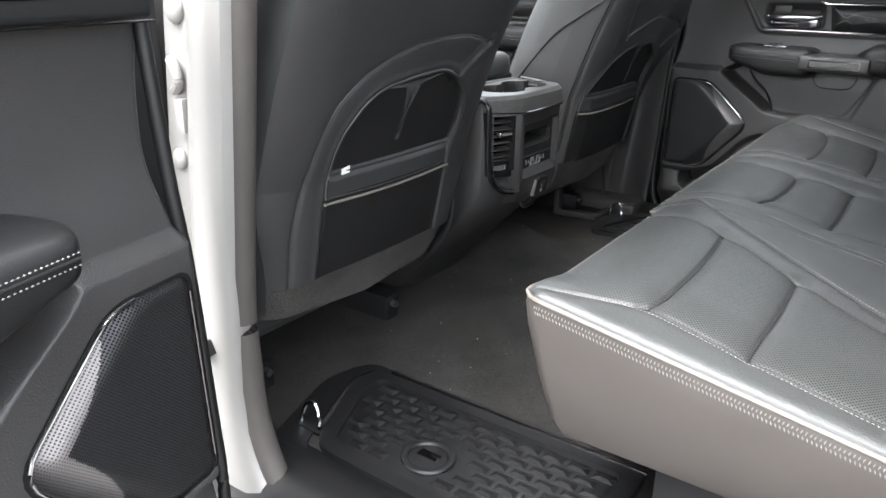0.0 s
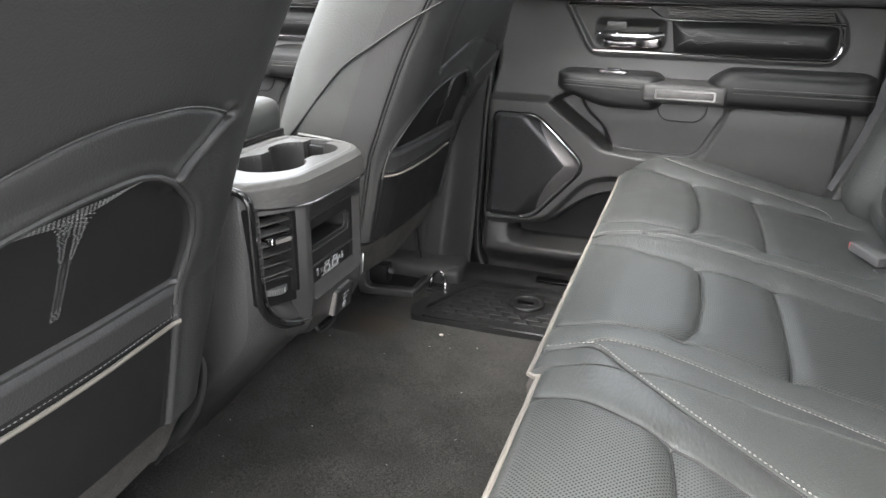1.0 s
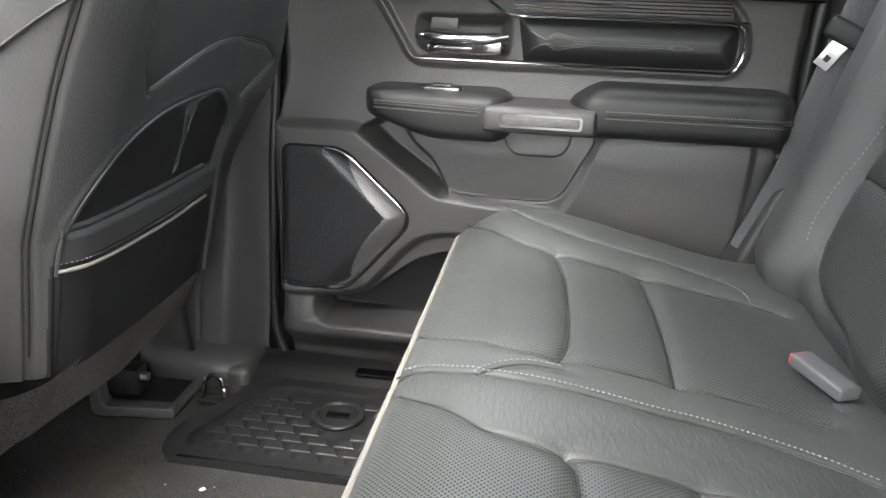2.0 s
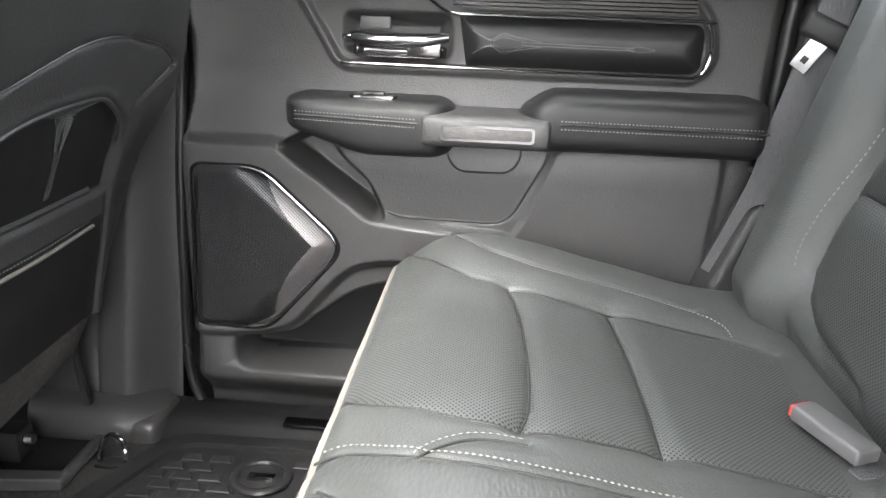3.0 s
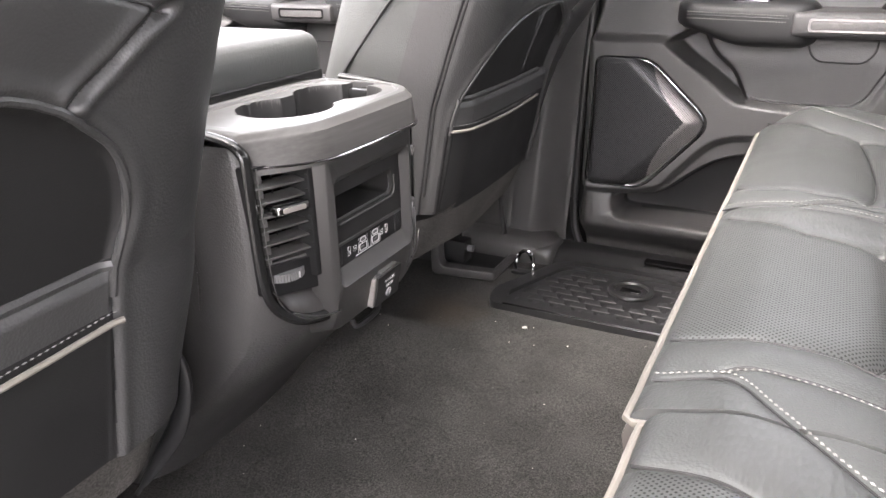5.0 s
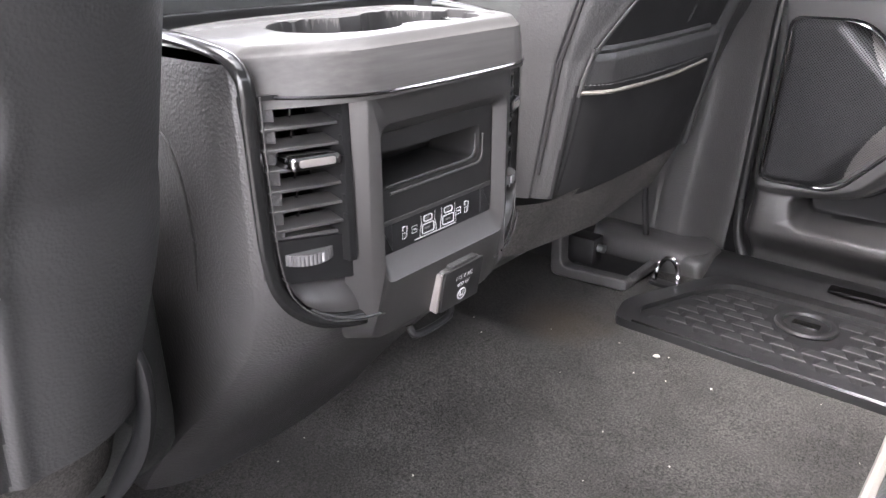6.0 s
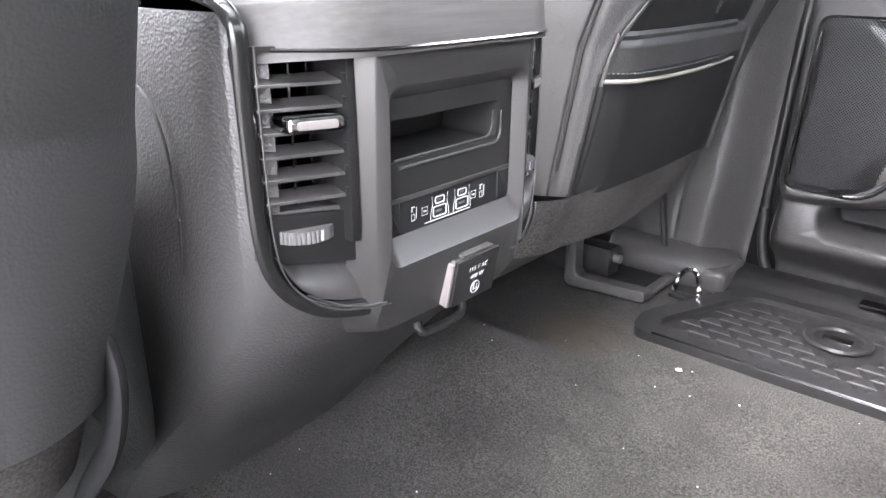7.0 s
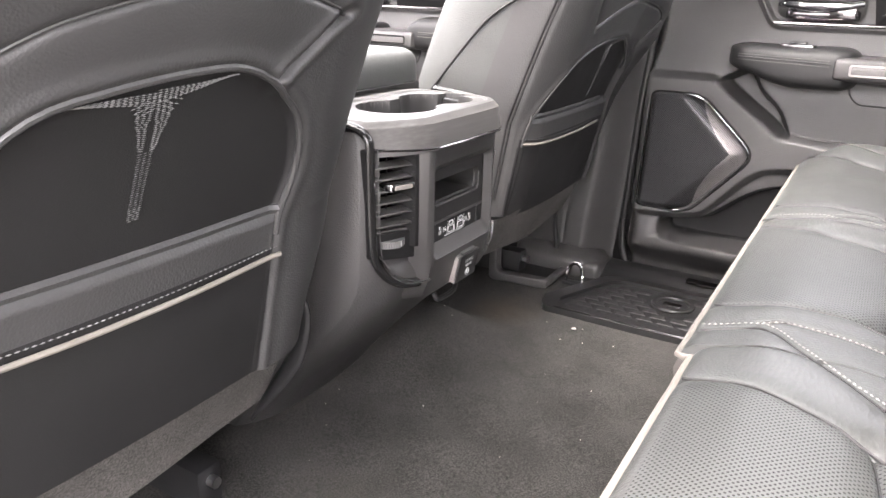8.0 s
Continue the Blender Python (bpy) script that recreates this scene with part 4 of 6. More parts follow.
def shell_x(V, Zv):
    """The seat back's rear face: x by the place across (from the seat's middle) and the height."""
    V, Zv = np.asarray(V, float), np.asarray(Zv, float)
    a = np.abs(V)
    x = seat_edge(Zv) + 0.018 - 0.004 * step(0.03, 0.17, a)
    k = (np.clip(a - 0.190, 0, None) / 0.060) ** 2
    if not SLIM[0]:
        return x - 0.032 * k
    full = np.where(V > 0, step(0.27, 0.50, Zv), 0.0)
    return x - 0.032 * k * (1 - full) + 0.024 * step(0.17, 0.24, V) * step(0.47, 0.57, Zv) * step(0.72, 0.60, Zv)


def seat_wide(z):
    return 1.15 - 0.12 * step(0.42, 0.24, z)


def seat_deep(z):
    """How far the side bolster reaches forward of the rear edge."""
    return min(max(0.19 - 0.37 * (z - 0.53), 0.09), 0.20)


def widen(v, z):
    v = np.asarray(v, float)
    k = step(0.17, 0.25, np.abs(v))
    return v * (1 + (seat_wide(z) - 1) * k)


TURN = [1]
OUTER = [(-0.224, 0.25), (-0.216, 0.35), (-0.206, 0.43), (-0.194, 0.51), (-0.178, 0.563), (-0.135, 0.602), (-0.081, 0.629), (-0.02, 0.645), (0.04, 0.652), (0.12, 0.650), (0.17, 0.640), (0.192, 0.630)]
SEAMS = [OUTER]
SLIM = [False]
INNER_PASSENGER = round_poly([(-0.176, 0.20), (-0.172, 0.43), (-0.125, 0.515), (-0.055, 0.556), (0.03, 0.570), (0.15, 0.571), (0.205, 0.53), (0.186, 0.20)], 0.04)
INNER_DRIVER = round_poly([(-0.176, 0.20), (-0.168, 0.43), (-0.162, 0.50), (-0.105, 0.575), (0.0, 0.592), (0.095, 0.596), (0.170, 0.54), (0.182, 0.49), (0.168, 0.43), (0.156, 0.20)], [0.02, 0.02, 0.03, 0.04, 0.04, 0.05, 0.05, 0.03, 0.02, 0.02])


PANEL_EDGE = [INNER_DRIVER]


def inboard(v):
    """0 to 1 over the border that rounds forward beside the console."""
    return np.clip((-np.asarray(v, float) - 0.12) / 0.13, 0, 1) * (1.0 if SLIM[0] else 0.0)


def across(v, z):
    """Place across the seat, by the surface's own coordinate."""
    if not SLIM[0]:
        return widen(v, z)
    v = np.asarray(v, float)
    return np.where(v > 0, widen(v, z), v + 0.045 * inboard(v) ** 2)


def seat_rear(V, Zv):
    V, Zv = np.asarray(V, float), np.asarray(Zv, float)
    x = shell_x(V, Zv) - 0.075 * inboard(V) ** 1.6
    p = poly_dist(PANEL_EDGE[0], V * TURN[0], Zv)
    x = x - 0.010 * step(0.006, -0.008, p) + 0.002 * np.exp(-((p - 0.008) / 0.006) ** 2)
    x = x + 0.009 * step(0.445, 0.43, Zv) * step(0.002, -0.006, p) * (1 - 0.5 * step(0.36, 0.24, Zv))
    V = V * TURN[0]
    for seam in SEAMS:
        d = line_dist(seam, V, Zv)
        x = x - 0.003 * np.exp(-((d / 0.0030) ** 2)) - 0.0015 * np.exp(-((d / 0.010) ** 2))
    if SLIM[0]:
        return x - 0.006 * np.exp(-((V + 0.203) / 0.005) ** 2)
    d = line_dist([(0.192, 0.634), (0.160, 0.605), (0.126, 0.580)], V, Zv)
    return x - 0.005 * np.exp(-((d / 0.004) ** 2)) + 0.003 * np.exp(-(((d - 0.008) / 0.006) ** 2))


def front_seat(cy, sx, rail_side):
    seat = thing("front_seat", (-0.4 + sx, cy, 0.0), "black leather front seat with stitched map pocket behind", "seat", "front seats")
    P = lambda x, v, z: (x + sx, cy + v, z)
    TURN[0] = 1
    SLIM[0] = cy > 0
    PANEL_EDGE[0] = INNER_PASSENGER if cy > 0 else INNER_DRIVER
    SEAMS[:] = [[(-0.118, 0.78), (-0.114, 0.70), (-0.09, 0.63), (-0.066, 0.59)], [(-0.066, 0.598), (-0.024, 0.612), (0.049, 0.634), (0.11, 0.642), (0.171, 0.640), (0.215, 0.626), (0.238, 0.600)], [(0.238, 0.604), (0.215, 0.575), (0.20, 0.55)]] if cy > 0 else [OUTER]
    # rear of the seat back
    V, Zs = np.meshgrid(np.linspace(-0.25, 0.25, 290), np.linspace(0.257, 1.0, 400), indexing="ij")
    Xs = seat_rear(V, Zs) - 0.06 * step(0.93, 1.0, Zs)
    body = part("back_shell", sheet(Xs + sx, across(V, Zs) + cy, Zs), SEAT_BACK, seat, mats=[SEAT_BACK, SOFT_BLACK])
    me = body.data
    c = np.zeros(len(me.polygons) * 3)
    me.polygons.foreach_get("center", c)
    c = c.reshape(-1, 3)
    idx = (poly_dist(PANEL_EDGE[0], (c[:, 1] - cy) * TURN[0], c[:, 2]) < 0.0).astype(np.int32)
    idx[(c[:, 2] > 0.405) & (c[:, 2] < 0.445)] = 0
    if SLIM[0]:
        idx[c[:, 1] - cy < -0.185] = 0
    me.polygons.foreach_set("material_index", idx)
    # sides, front and top of the seat back
    prof = []
    for z in np.linspace(0.215, 1.0, 42):
        xr = float(shell_x(0.25, z)) - 0.06 * float(step(0.93, 1.0, z))
        ring = []
        for k, (dx, v) in enumerate(((0, 0.25), (-0.015, 0.255), (-0.045, 0.257), (-0.085, 0.254), (-0.12, 0.246), (-0.15, 0.23), (-0.162, 0.20), (-0.15, 0.17), (-0.12, 0.14), (-0.11, 0.08), (-0.105, 0.0))):
            ring.append((xr + dx * seat_deep(z) / 0.162, float(widen(v, z)), z))
        if SLIM[0]:
            xr = float(shell_x(-0.25, z)) - 0.06 * float(step(0.93, 1.0, z))
            back = [(xr - 0.075, -0.205, z), (xr - 0.11, -0.212, z), (xr - 0.15, -0.218, z), (xr - 0.19, -0.214, z), (xr - 0.215, -0.195, z), (xr - 0.20, -0.165, z), (xr - 0.17, -0.14, z), (xr - 0.15, -0.10, z), (xr - 0.13, -0.06, z), (xr - 0.12, -0.03, z)]
            ring = ring + back[::-1]
        else:
            ring = ring + [(x, -v, zz) for x, v, zz in ring[-2::-1]]
        prof.append([P(*p) for p in ring])
    n = len(prof[0])
    pts = [p for r in prof for p in r]
    f = grid_faces(len(prof), n)
    top = tuple((len(prof) - 1) * n + k for k in range(n))
    part("back_bolster", (pts, [q[::-1] for q in f] + [top]), LEATHER, seat)
    for s in (1,) if SLIM[0] else (1, -1):
        ln = smooth_line([P(float(shell_x(0.25, z)) + d, s * (0.2545 * 1.08 - 0.006 * step(-0.09, -0.16, d) - 0.002 * step(-0.02, 0.0, d)), z) for d, z in ((-0.16, 0.47), (-0.145, 0.51), (-0.125, 0.56), (-0.085, 0.635), (-0.03, 0.69), (0.0, 0.715))], 8)
        part("side_seam", tube(ln, 0.0022, 6), DARK_PLASTIC, seat)
        rows = []
        for k in (0, 1):
            ln = [P(float(shell_x(0.25, z)) - seat_deep(z) * (0.94 + 0.05 * k), s * (float(widen(0.2275, z)) + 0.0015 - k * 0.02), z) for z in np.linspace(0.34, 0.95, 60)]
            rows.append(stitches(ln, 0.006, 0.003, 0.0012, 0.0006, (-0.5, s * 0.8, 0)))
        part("bolster_stitching", join(*rows), PIPING, seat, kind="stuff")
    if SLIM[0]:
        ln = [P(float(seat_rear(np.array([-0.203]), np.array([z]))[0]) + 0.0035, float(across(-0.203, z)), z) for z in np.linspace(0.29, 0.93, 50)]
        part("side_seam", tube(ln, 0.0022, 6), CUBBY_BLACK, seat)
        ln = smooth_line([P(*q) for q in ((-0.246, -0.2165, 0.47), (-0.232, -0.2185, 0.487), (-0.138, -0.2145, 0.599), (-0.070, -0.2060, 0.649), (-0.015, -0.1975, 0.686), (0.028, -0.1835, 0.712), (0.052, -0.160, 0.728))], 8)
        part("side_seam", tube(ln, 0.0022, 6), CUBBY_BLACK, seat)
    # piped pocket edge
    out = lambda v, z, d=0.0: P(float(seat_rear(np.array([v]), np.array([z]))[0]) + d, float(across(v, z)) if SLIM[0] and v < 0 else v, z)
    zs = lambda v: 0.391 + 0.004 * (v / 0.17) ** 2
    edge = [out(v, zs(v), 0.003) for v in np.linspace(-0.172, 0.172, 40)]
    part("pocket_piping", tube(edge, 0.0027, 8), PIPING, seat, "cream pocket piping")
    part("pocket_stitching", stitches([out(v, zs(v) + 0.009, 0.002) for v in np.linspace(-0.17, 0.17, 60)], 0.005, 0.0012, 0.0007, 0.0, (1, 0, 0.1)), GREY_THREAD, seat, kind="stuff")
    part("pocket_lip", tube([out(v, 0.444, -0.002) for v in np.linspace(-0.172, 0.172, 40)], 0.006, 8), SEAT_BACK, seat)
    welt = [(v * TURN[0], z) for v, z in PANEL_EDGE[0] if z > 0.25]
    k = max(range(len(welt)), key=lambda i: math.dist(welt[i], welt[i - 1]))
    welt = welt[k:] + welt[:k]
    dense = []
    for a, b in zip(welt[:-1], welt[1:]):
        m = max(1, int(math.dist(a, b) / 0.006))
        dense += [(a[0] + (b[0] - a[0]) * q / m, a[1] + (b[1] - a[1]) * q / m) for q in range(m)]
    part("panel_welt", tube([out(v, z, 0.0015) for v, z in dense], 0.0036, 8), SEAT_BACK, seat)
    for seam in SEAMS:
        ln = [(q.x, q.y) for q in smooth_line([(v, z, 0) for v, z in seam], 8)]
        part("seam_welt", tube([P(float(seat_rear(np.array([v]), np.array([z]))[0]) + 0.0012, float(across(v, z)), z) for v, z in ln], 0.0013, 6), SEAT_BACK, seat)
    # embroidered flourish in the pocket panel
    rnd = random.Random(int(cy * 100))
    v0, z0 = (0.074, -0.018) if cy > 0 else (0.004, 0.0)

    def sewn(line, r):
        line = [out(v + v0 - 0.08 * max(0.0, 0.574 - z), z + z0, 0.0022) for v, z in line]
        line = smooth_line(line, 6) if len(line) > 2 else line
        far = sum(math.dist(a, b) for a, b in zip(line[:-1], line[1:]))
        return stitches(line, far / max(1, round(far / 0.005)) - 0.0003, 0.0002, r, 0.0002, (1, 0, 0.2))

    horns, body = [], []
    for s in (-1, 1):
        for k in range(6):
            f = k / 5
            low = 0.007 if cy < 0 and s < 0 else 0.0
            horns.append(sewn([(0.0, 0.581 - 0.009 * f - 0.3 * low), (s * 0.036, 0.5828 - 0.0045 * f - 0.7 * low), (s * (0.079 - 0.012 * abs(f - 0.4)), 0.585 + 0.002 * s - low)], 0.0004))
        for k in range(4):
            horns.append(sewn([(0.0, 0.577 - 0.003 * k), (s * (0.025 - 0.003 * k), 0.572 - 0.0035 * k)], 0.0004))
    for k in range(24):
        z = 0.572 - 0.0016 * k
        w = float(np.interp(z, [0.534, 0.545, 0.560, 0.568, 0.574], [0.008, 0.011, 0.0165, 0.017, 0.010])) + rnd.uniform(-0.0008, 0.0008)
        gap = 0.0022 if z < 0.558 else 0.0003
        body += [sewn([(-w, z + 0.001), (-gap, z)], 0.00042), sewn([(gap, z), (w, z + 0.001)], 0.00042)]
    for k in range(30):
        z = 0.533 - 0.0019 * k
        w = float(np.interp(z, [0.475, 0.533], [0.0062, 0.0078])) + rnd.uniform(-0.0005, 0.0005)
        body.append(sewn([(-w, z), (w, z + 0.001)], 0.00042 if z < 0.488 else 0.0002))
    part("embroidery", join(*horns), GREY_THREAD, seat, kind="stuff")
    part("embroidery", join(*body), GREY_THREAD if cy > 0 else DIM_THREAD, seat, kind="stuff")
    # carpeted flap
    V, T = np.meshgrid(np.linspace(-0.285, 0.285, 80), np.linspace(0, 1, 16), indexing="ij")
    zb = 0.165 + 0.02 * np.abs(V) / 0.23 + 0.05 * step(0.24, 0.285, np.abs(V))
    Zf = 0.266 + (zb - 0.266) * T
    Xf = shell_x(V, Zf) - 0.006 - 0.03 * T
    part("carpet_flap", sheet(Xf + sx, V + cy, Zf, flip=True), FLAP, seat, "grey carpet lower flap")
    # cushion and rails
    part("seat_cushion", box(-0.80 + sx, -0.18 + sx, 0.178 if cy > 0 else cy - 0.27, cy + 0.27 if cy > 0 else -0.168, 0.12, 0.38, 0.05, 4), LEATHER, seat)
    part("seat_frame", box(-0.66 + sx, -0.27 + sx, cy - 0.21, cy + 0.21, 0.10, 0.20, 0.01), DARK_PLASTIC, seat)
    for s in (-0.19, 0.19):
        end = -0.30 if cy > 0 and s < 0 else -0.215
        rail = part("rail", box(-0.70 + sx, end + sx, cy + s - 0.02, cy + s + 0.02, 0.0, 0.06, 0.006), DARK_PLASTIC, seat)
        part("rail_bolt", tube([(end + sx, cy + s, 0.04), (end + 0.012 + sx, cy + s, 0.04)], 0.008, 8), SATIN_METAL, rail)
    if rail_side > 0:
        rc = smooth_line([P(-0.115, 0.255, 0.325), P(-0.105, 0.262, 0.28), P(-0.118, 0.258, 0.22), P(-0.15, 0.245, 0.165), P(-0.18, 0.235, 0.12)], 8)
        part("recline_cover", tube(rc, lambda t: 0.003 + 0.010 * math.sin(math.pi * min(t * 1.1, 1)) ** 0.7, 12, flat=0.55, up=(0.3, 1, 0)), DARK_PLASTIC, seat, "curved black recliner cover")
    return seat


front_seat(0.50, 0.0, -1)
front_seat(-0.50, 0.016, 1)
slip = thing("paper_slip", (-0.045, -0.62, 0.44), "white paper slip peeking from seat pocket", "paper")
part("sheet", moved(box(-0.001, 0.001, -0.010, 0.010, -0.02, 0.0, 0.0009), pose(-0.036, -0.622, 0.449, 12, 15, 0)), PAPER, slip)


# ---- centre console ----
console = thing("centre_console", (-0.3, 0.0, 0.0), "black centre console with vents, cup holders and grey veneer cap", "console")


def sq(u):
    """Draws the outer parts of the rear face in towards the middle."""
    a = abs(u)
    return math.copysign(a if a < 0.0755 else 0.0755 + (a - 0.0755) * (0.985 if u < 0 else 0.87), u)


def rear_plan(v):
    """x of the console's rear face across its width."""
    a = abs(v)
    return -0.018 - 0.034 * (a / 0.15) ** 2.2


MID = 0.0095


def console_ring(z, half, xr, xf=-1.0, soft=0.03):
    ring = []
    vs = np.linspace(-1, 1, 25)
    for v in vs:
        y = MID + half * math.sin(v * math.pi / 2)
        x = xr - 0.036 * abs(math.sin(v * math.pi / 2)) ** 5
        ring.append((x, y, z))
    for x in np.linspace(xr - 0.07, xf, 12):
        ring.append((x, MID + half + 0.004, z))
    for x in np.linspace(xf, xr - 0.07, 12):
        ring.append((x, MID - half - 0.004, z))
    return ring


rings = []
for z, half, xr in ((0.0, 0.153, -0.275), (0.03, 0.151, -0.255), (0.08, 0.149, -0.212), (0.13, 0.147, -0.165), (0.18, 0.144, -0.115), (0.22, 0.144, -0.08), (0.25, 0.144, -0.055), (0.275, 0.144, -0.042), (0.30, 0.143, -0.037), (0.34, 0.143, -0.036), (0.40, 0.142, -0.036), (0.44, 0.141, -0.038), (0.475, 0.140, -0.04), (0.487, 0.138, -0.045)):
    rings.append(console_ring(z, half + 0.0175, xr))
n = len(rings[0])
pts = [p for r in rings for p in r]
f = grid_faces(len(rings), n, 0, False, True)
f = [q for q in f if not (all(-0.130 < pts[i][1] < 0.157 and pts[i][2] > 0.285 and pts[i][0] > -0.09 for i in q))]
part("body", (pts, f), CONSOLE_SIDE, console, "grained black side panels")
part("top_plate", box(-0.99, -0.205, -0.145, 0.165, 0.40, rings[-1][0][2] - 0.004, 0.0), CONSOLE_SIDE, console)
part("inner_box", box(-0.30, -0.085, -0.13, 0.157, 0.25, 0.418, 0.0), DARK_PLASTIC, console)
face = lambda u, v, d: (rear_plan(u) + d, u, v)
# gloss bezels, their chrome lines, vents
for s in (-1, 1):
    oy = 0.027 if s > 0 else 0.0
    F = lambda u, v, d, s=s, oy=oy: (rear_plan(u) + d, sq(s * u) + oy, v)
    path = smooth_line([(0.150, 0.486, 0), (0.1495, 0.42, 0), (0.147, 0.345, 0), (0.138, 0.312, 0), (0.115, 0.291, 0), (0.085, 0.283, 0), (0.066, 0.281, 0)], 6)
    start = [(-0.16, s * (0.1435 if s > 0 else 0.150) + oy, 0.503), (-0.105, s * (0.1435 if s > 0 else 0.150) + oy, 0.499), (-0.068, s * (0.143 if s > 0 else 0.150) + oy, 0.492)]
    start = [tuple(p) for p in smooth_line(start + [F(0.150, 0.478, -0.002)], 6)][:-1]
    path = path[2:]
    bezel = part("bezel", tube(start + [F(p.x, p.y, -0.002) for p in path], 0.0068, 10, flat=0.7, up=(1, 0, 0.3)), GLOSS_BLACK, console, "gloss black bezel")
    part("bezel_line", tube([F(p.x - 0.004, p.y, 0.0045) for p in path], 0.0007, 6), SATIN_BLACK, bezel)
    U, T = np.meshgrid(np.linspace(0.076, 0.141, 24), np.linspace(0, 1, 10), indexing="ij")
    zt = 0.322 + 0.012 * ((U - 0.076) / 0.065) ** 3
    zb = np.interp(U, [0.076, 0.085, 0.10, 0.115, 0.128, 0.136, 0.141], [0.288, 0.2895, 0.293, 0.2985, 0.308, 0.320, 0.333])
    Zt = zt + (zb - zt) * T
    Xt = rear_plan(0.1) - 0.014 * ((U - 0.076) / 0.065) ** 2 - 0.016 + 0.024 * T - 0.006 * T ** 4
    Yt = s * (0.0755 + (U - 0.0755) * (0.985 if s < 0 else 0.87)) + oy
    part("lower_trim", sheet(Xt, Yt, Zt, flip=s < 0), SATIN_BLACK, console, "satin black lower trim")
    part("trim_line", tube(smooth_line([F(u, v, 0.009) for u, v in ((0.128, 0.306), (0.11, 0.295), (0.09, 0.288), (0.07, 0.286))], 6), 0.0012, 6), CHROME, console)
    vent = part("air_vent", ring_plate(round_poly([(0.1465, 0.468), (0.145, 0.325), (0.080, 0.318), (0.080, 0.468)], 0.004), round_poly([(0.142, 0.4645), (0.1405, 0.360), (0.0815, 0.356), (0.0815, 0.4645)], 0.004), F, -0.05, -0.006), VENT_BLACK, console, "black slatted air vent")
    part("vent_back", box(-0.11, -0.095, min(s * 0.143, s * 0.080) + oy, max(s * 0.143, s * 0.080) + oy, 0.35, 0.465, 0.0), VENT_BLACK, vent)
    for k in range(6):
        z = 0.4485 - k * 0.0152
        sl = [(0.1445, -0.020), (0.0855, -0.020), (0.0855, -0.003), (0.1445, -0.003)]
        part("slat", prism(sl, lambda u, v, d, s=s, oy=oy, z=z: (rear_plan(u) + v, sq(s * u) + oy, z + d + (v + 0.02) * -0.25), -0.0011, 0.0011, 0.0006), SATIN_BLACK, vent)
    for u in (0.113, 0.098):
        part("vane", box(-0.07, -0.055, min(s * u, s * (u + 0.0015)) + oy, max(s * u, s * (u + 0.0015)) + oy, 0.362, 0.456, 0.0), DARK_CHROME, vent)
    knob = prism(round_poly([(0.131, 0.4145), (0.131, 0.4255), (0.095, 0.4255), (0.095, 0.4145)], 0.004), lambda u, v, d, s=s, oy=oy: (rear_plan(u) + d, sq(s * u) + oy, v), -0.014, 0.007, 0.003)
    part("vent_knob", knob, CHROME, vent, "chrome vent slider")
    part("knob_inset", prism(round_poly([(0.126, 0.4172), (0.126, 0.4228), (0.1, 0.4228), (0.1, 0.4172)], 0.002), lambda u, v, d, s=s, oy=oy: (rear_plan(u) + d, sq(s * u) + oy, v), 0.004, 0.0076, 0.0003), GREY_PLASTIC, vent)
    part("wheel_shelf", prism(round_poly([(0.144, 0.362), (0.143, 0.33), (0.084, 0.325), (0.083, 0.36)], 0.006), F, -0.04, -0.010, 0.003), PANEL, vent)
    if s < 0:
        part("vent_side", box(rear_plan(0.14) - 0.05, rear_plan(0.14) - 0.009, -0.1415, -0.1395, 0.357, 0.4645, 0.0), VENT_BLACK, vent)
    rim = [(r * math.cos(a), r * math.sin(a), z) for z in (0.3395, 0.3485) for a, r in zip(np.linspace(0, 2 * math.pi, 133)[:-1], [0.024, 0.024, 0.0232] * 44)]
    rim = [(rear_plan(0.113) - 0.022 + x, s * 0.110 + oy + y, z) for x, y, z in rim]
    ribs = [(k, (k + 1) % 132, 132 + (k + 1) % 132, 132 + k) for k in range(132)]
    wheel = (rim, ribs + [tuple(range(131, -1, -1)), tuple(range(132, 264))])
    part("fan_wheel", wheel, BUCKLE_GREY, vent, "ribbed metal thumb wheel")
    part("wheel_mark", box(rear_plan(0.113) + 0.0015, rear_plan(0.113) + 0.0025, s * 0.110 + oy - 0.0007, s * 0.110 + oy + 0.0007, 0.3405, 0.3475, 0.0), MARK, vent)
    ic = [(0.137, 0.342), (0.1375, 0.3475), (0.132, 0.3475), (0.132, 0.342)]
    part("icon", tube([F(u, v, -0.0085) for u, v in ic], 0.0005, 5, closed=True), MARK, vent)
    part("icon", tube([F(0.1365, 0.3425, -0.0085), F(0.1325, 0.347, -0.0085)], 0.0005, 5), MARK, vent)
    part("icon", tube([F(0.1325, 0.3425, -0.0085), F(0.1365, 0.347, -0.0085)], 0.0005, 5), MARK, vent)
    for k in range(3):
        part("icon", tube([F(0.0945, 0.3435 + 0.002 * k, -0.0085), F(0.0885, 0.344 + 0.002 * k, -0.0085)], 0.0006, 5), MARK, vent)
# raised centre panel with bevelled sides and a shallow recess: cubby, switch strip, ledge
def panel_loop(u0, u1, z0, z1, r, xz):
    return [(xz(v), u, v) for u, v in round_poly([(u0, z1), (u1, z1), (u1, z0), (u0, z0)], r, 8)]


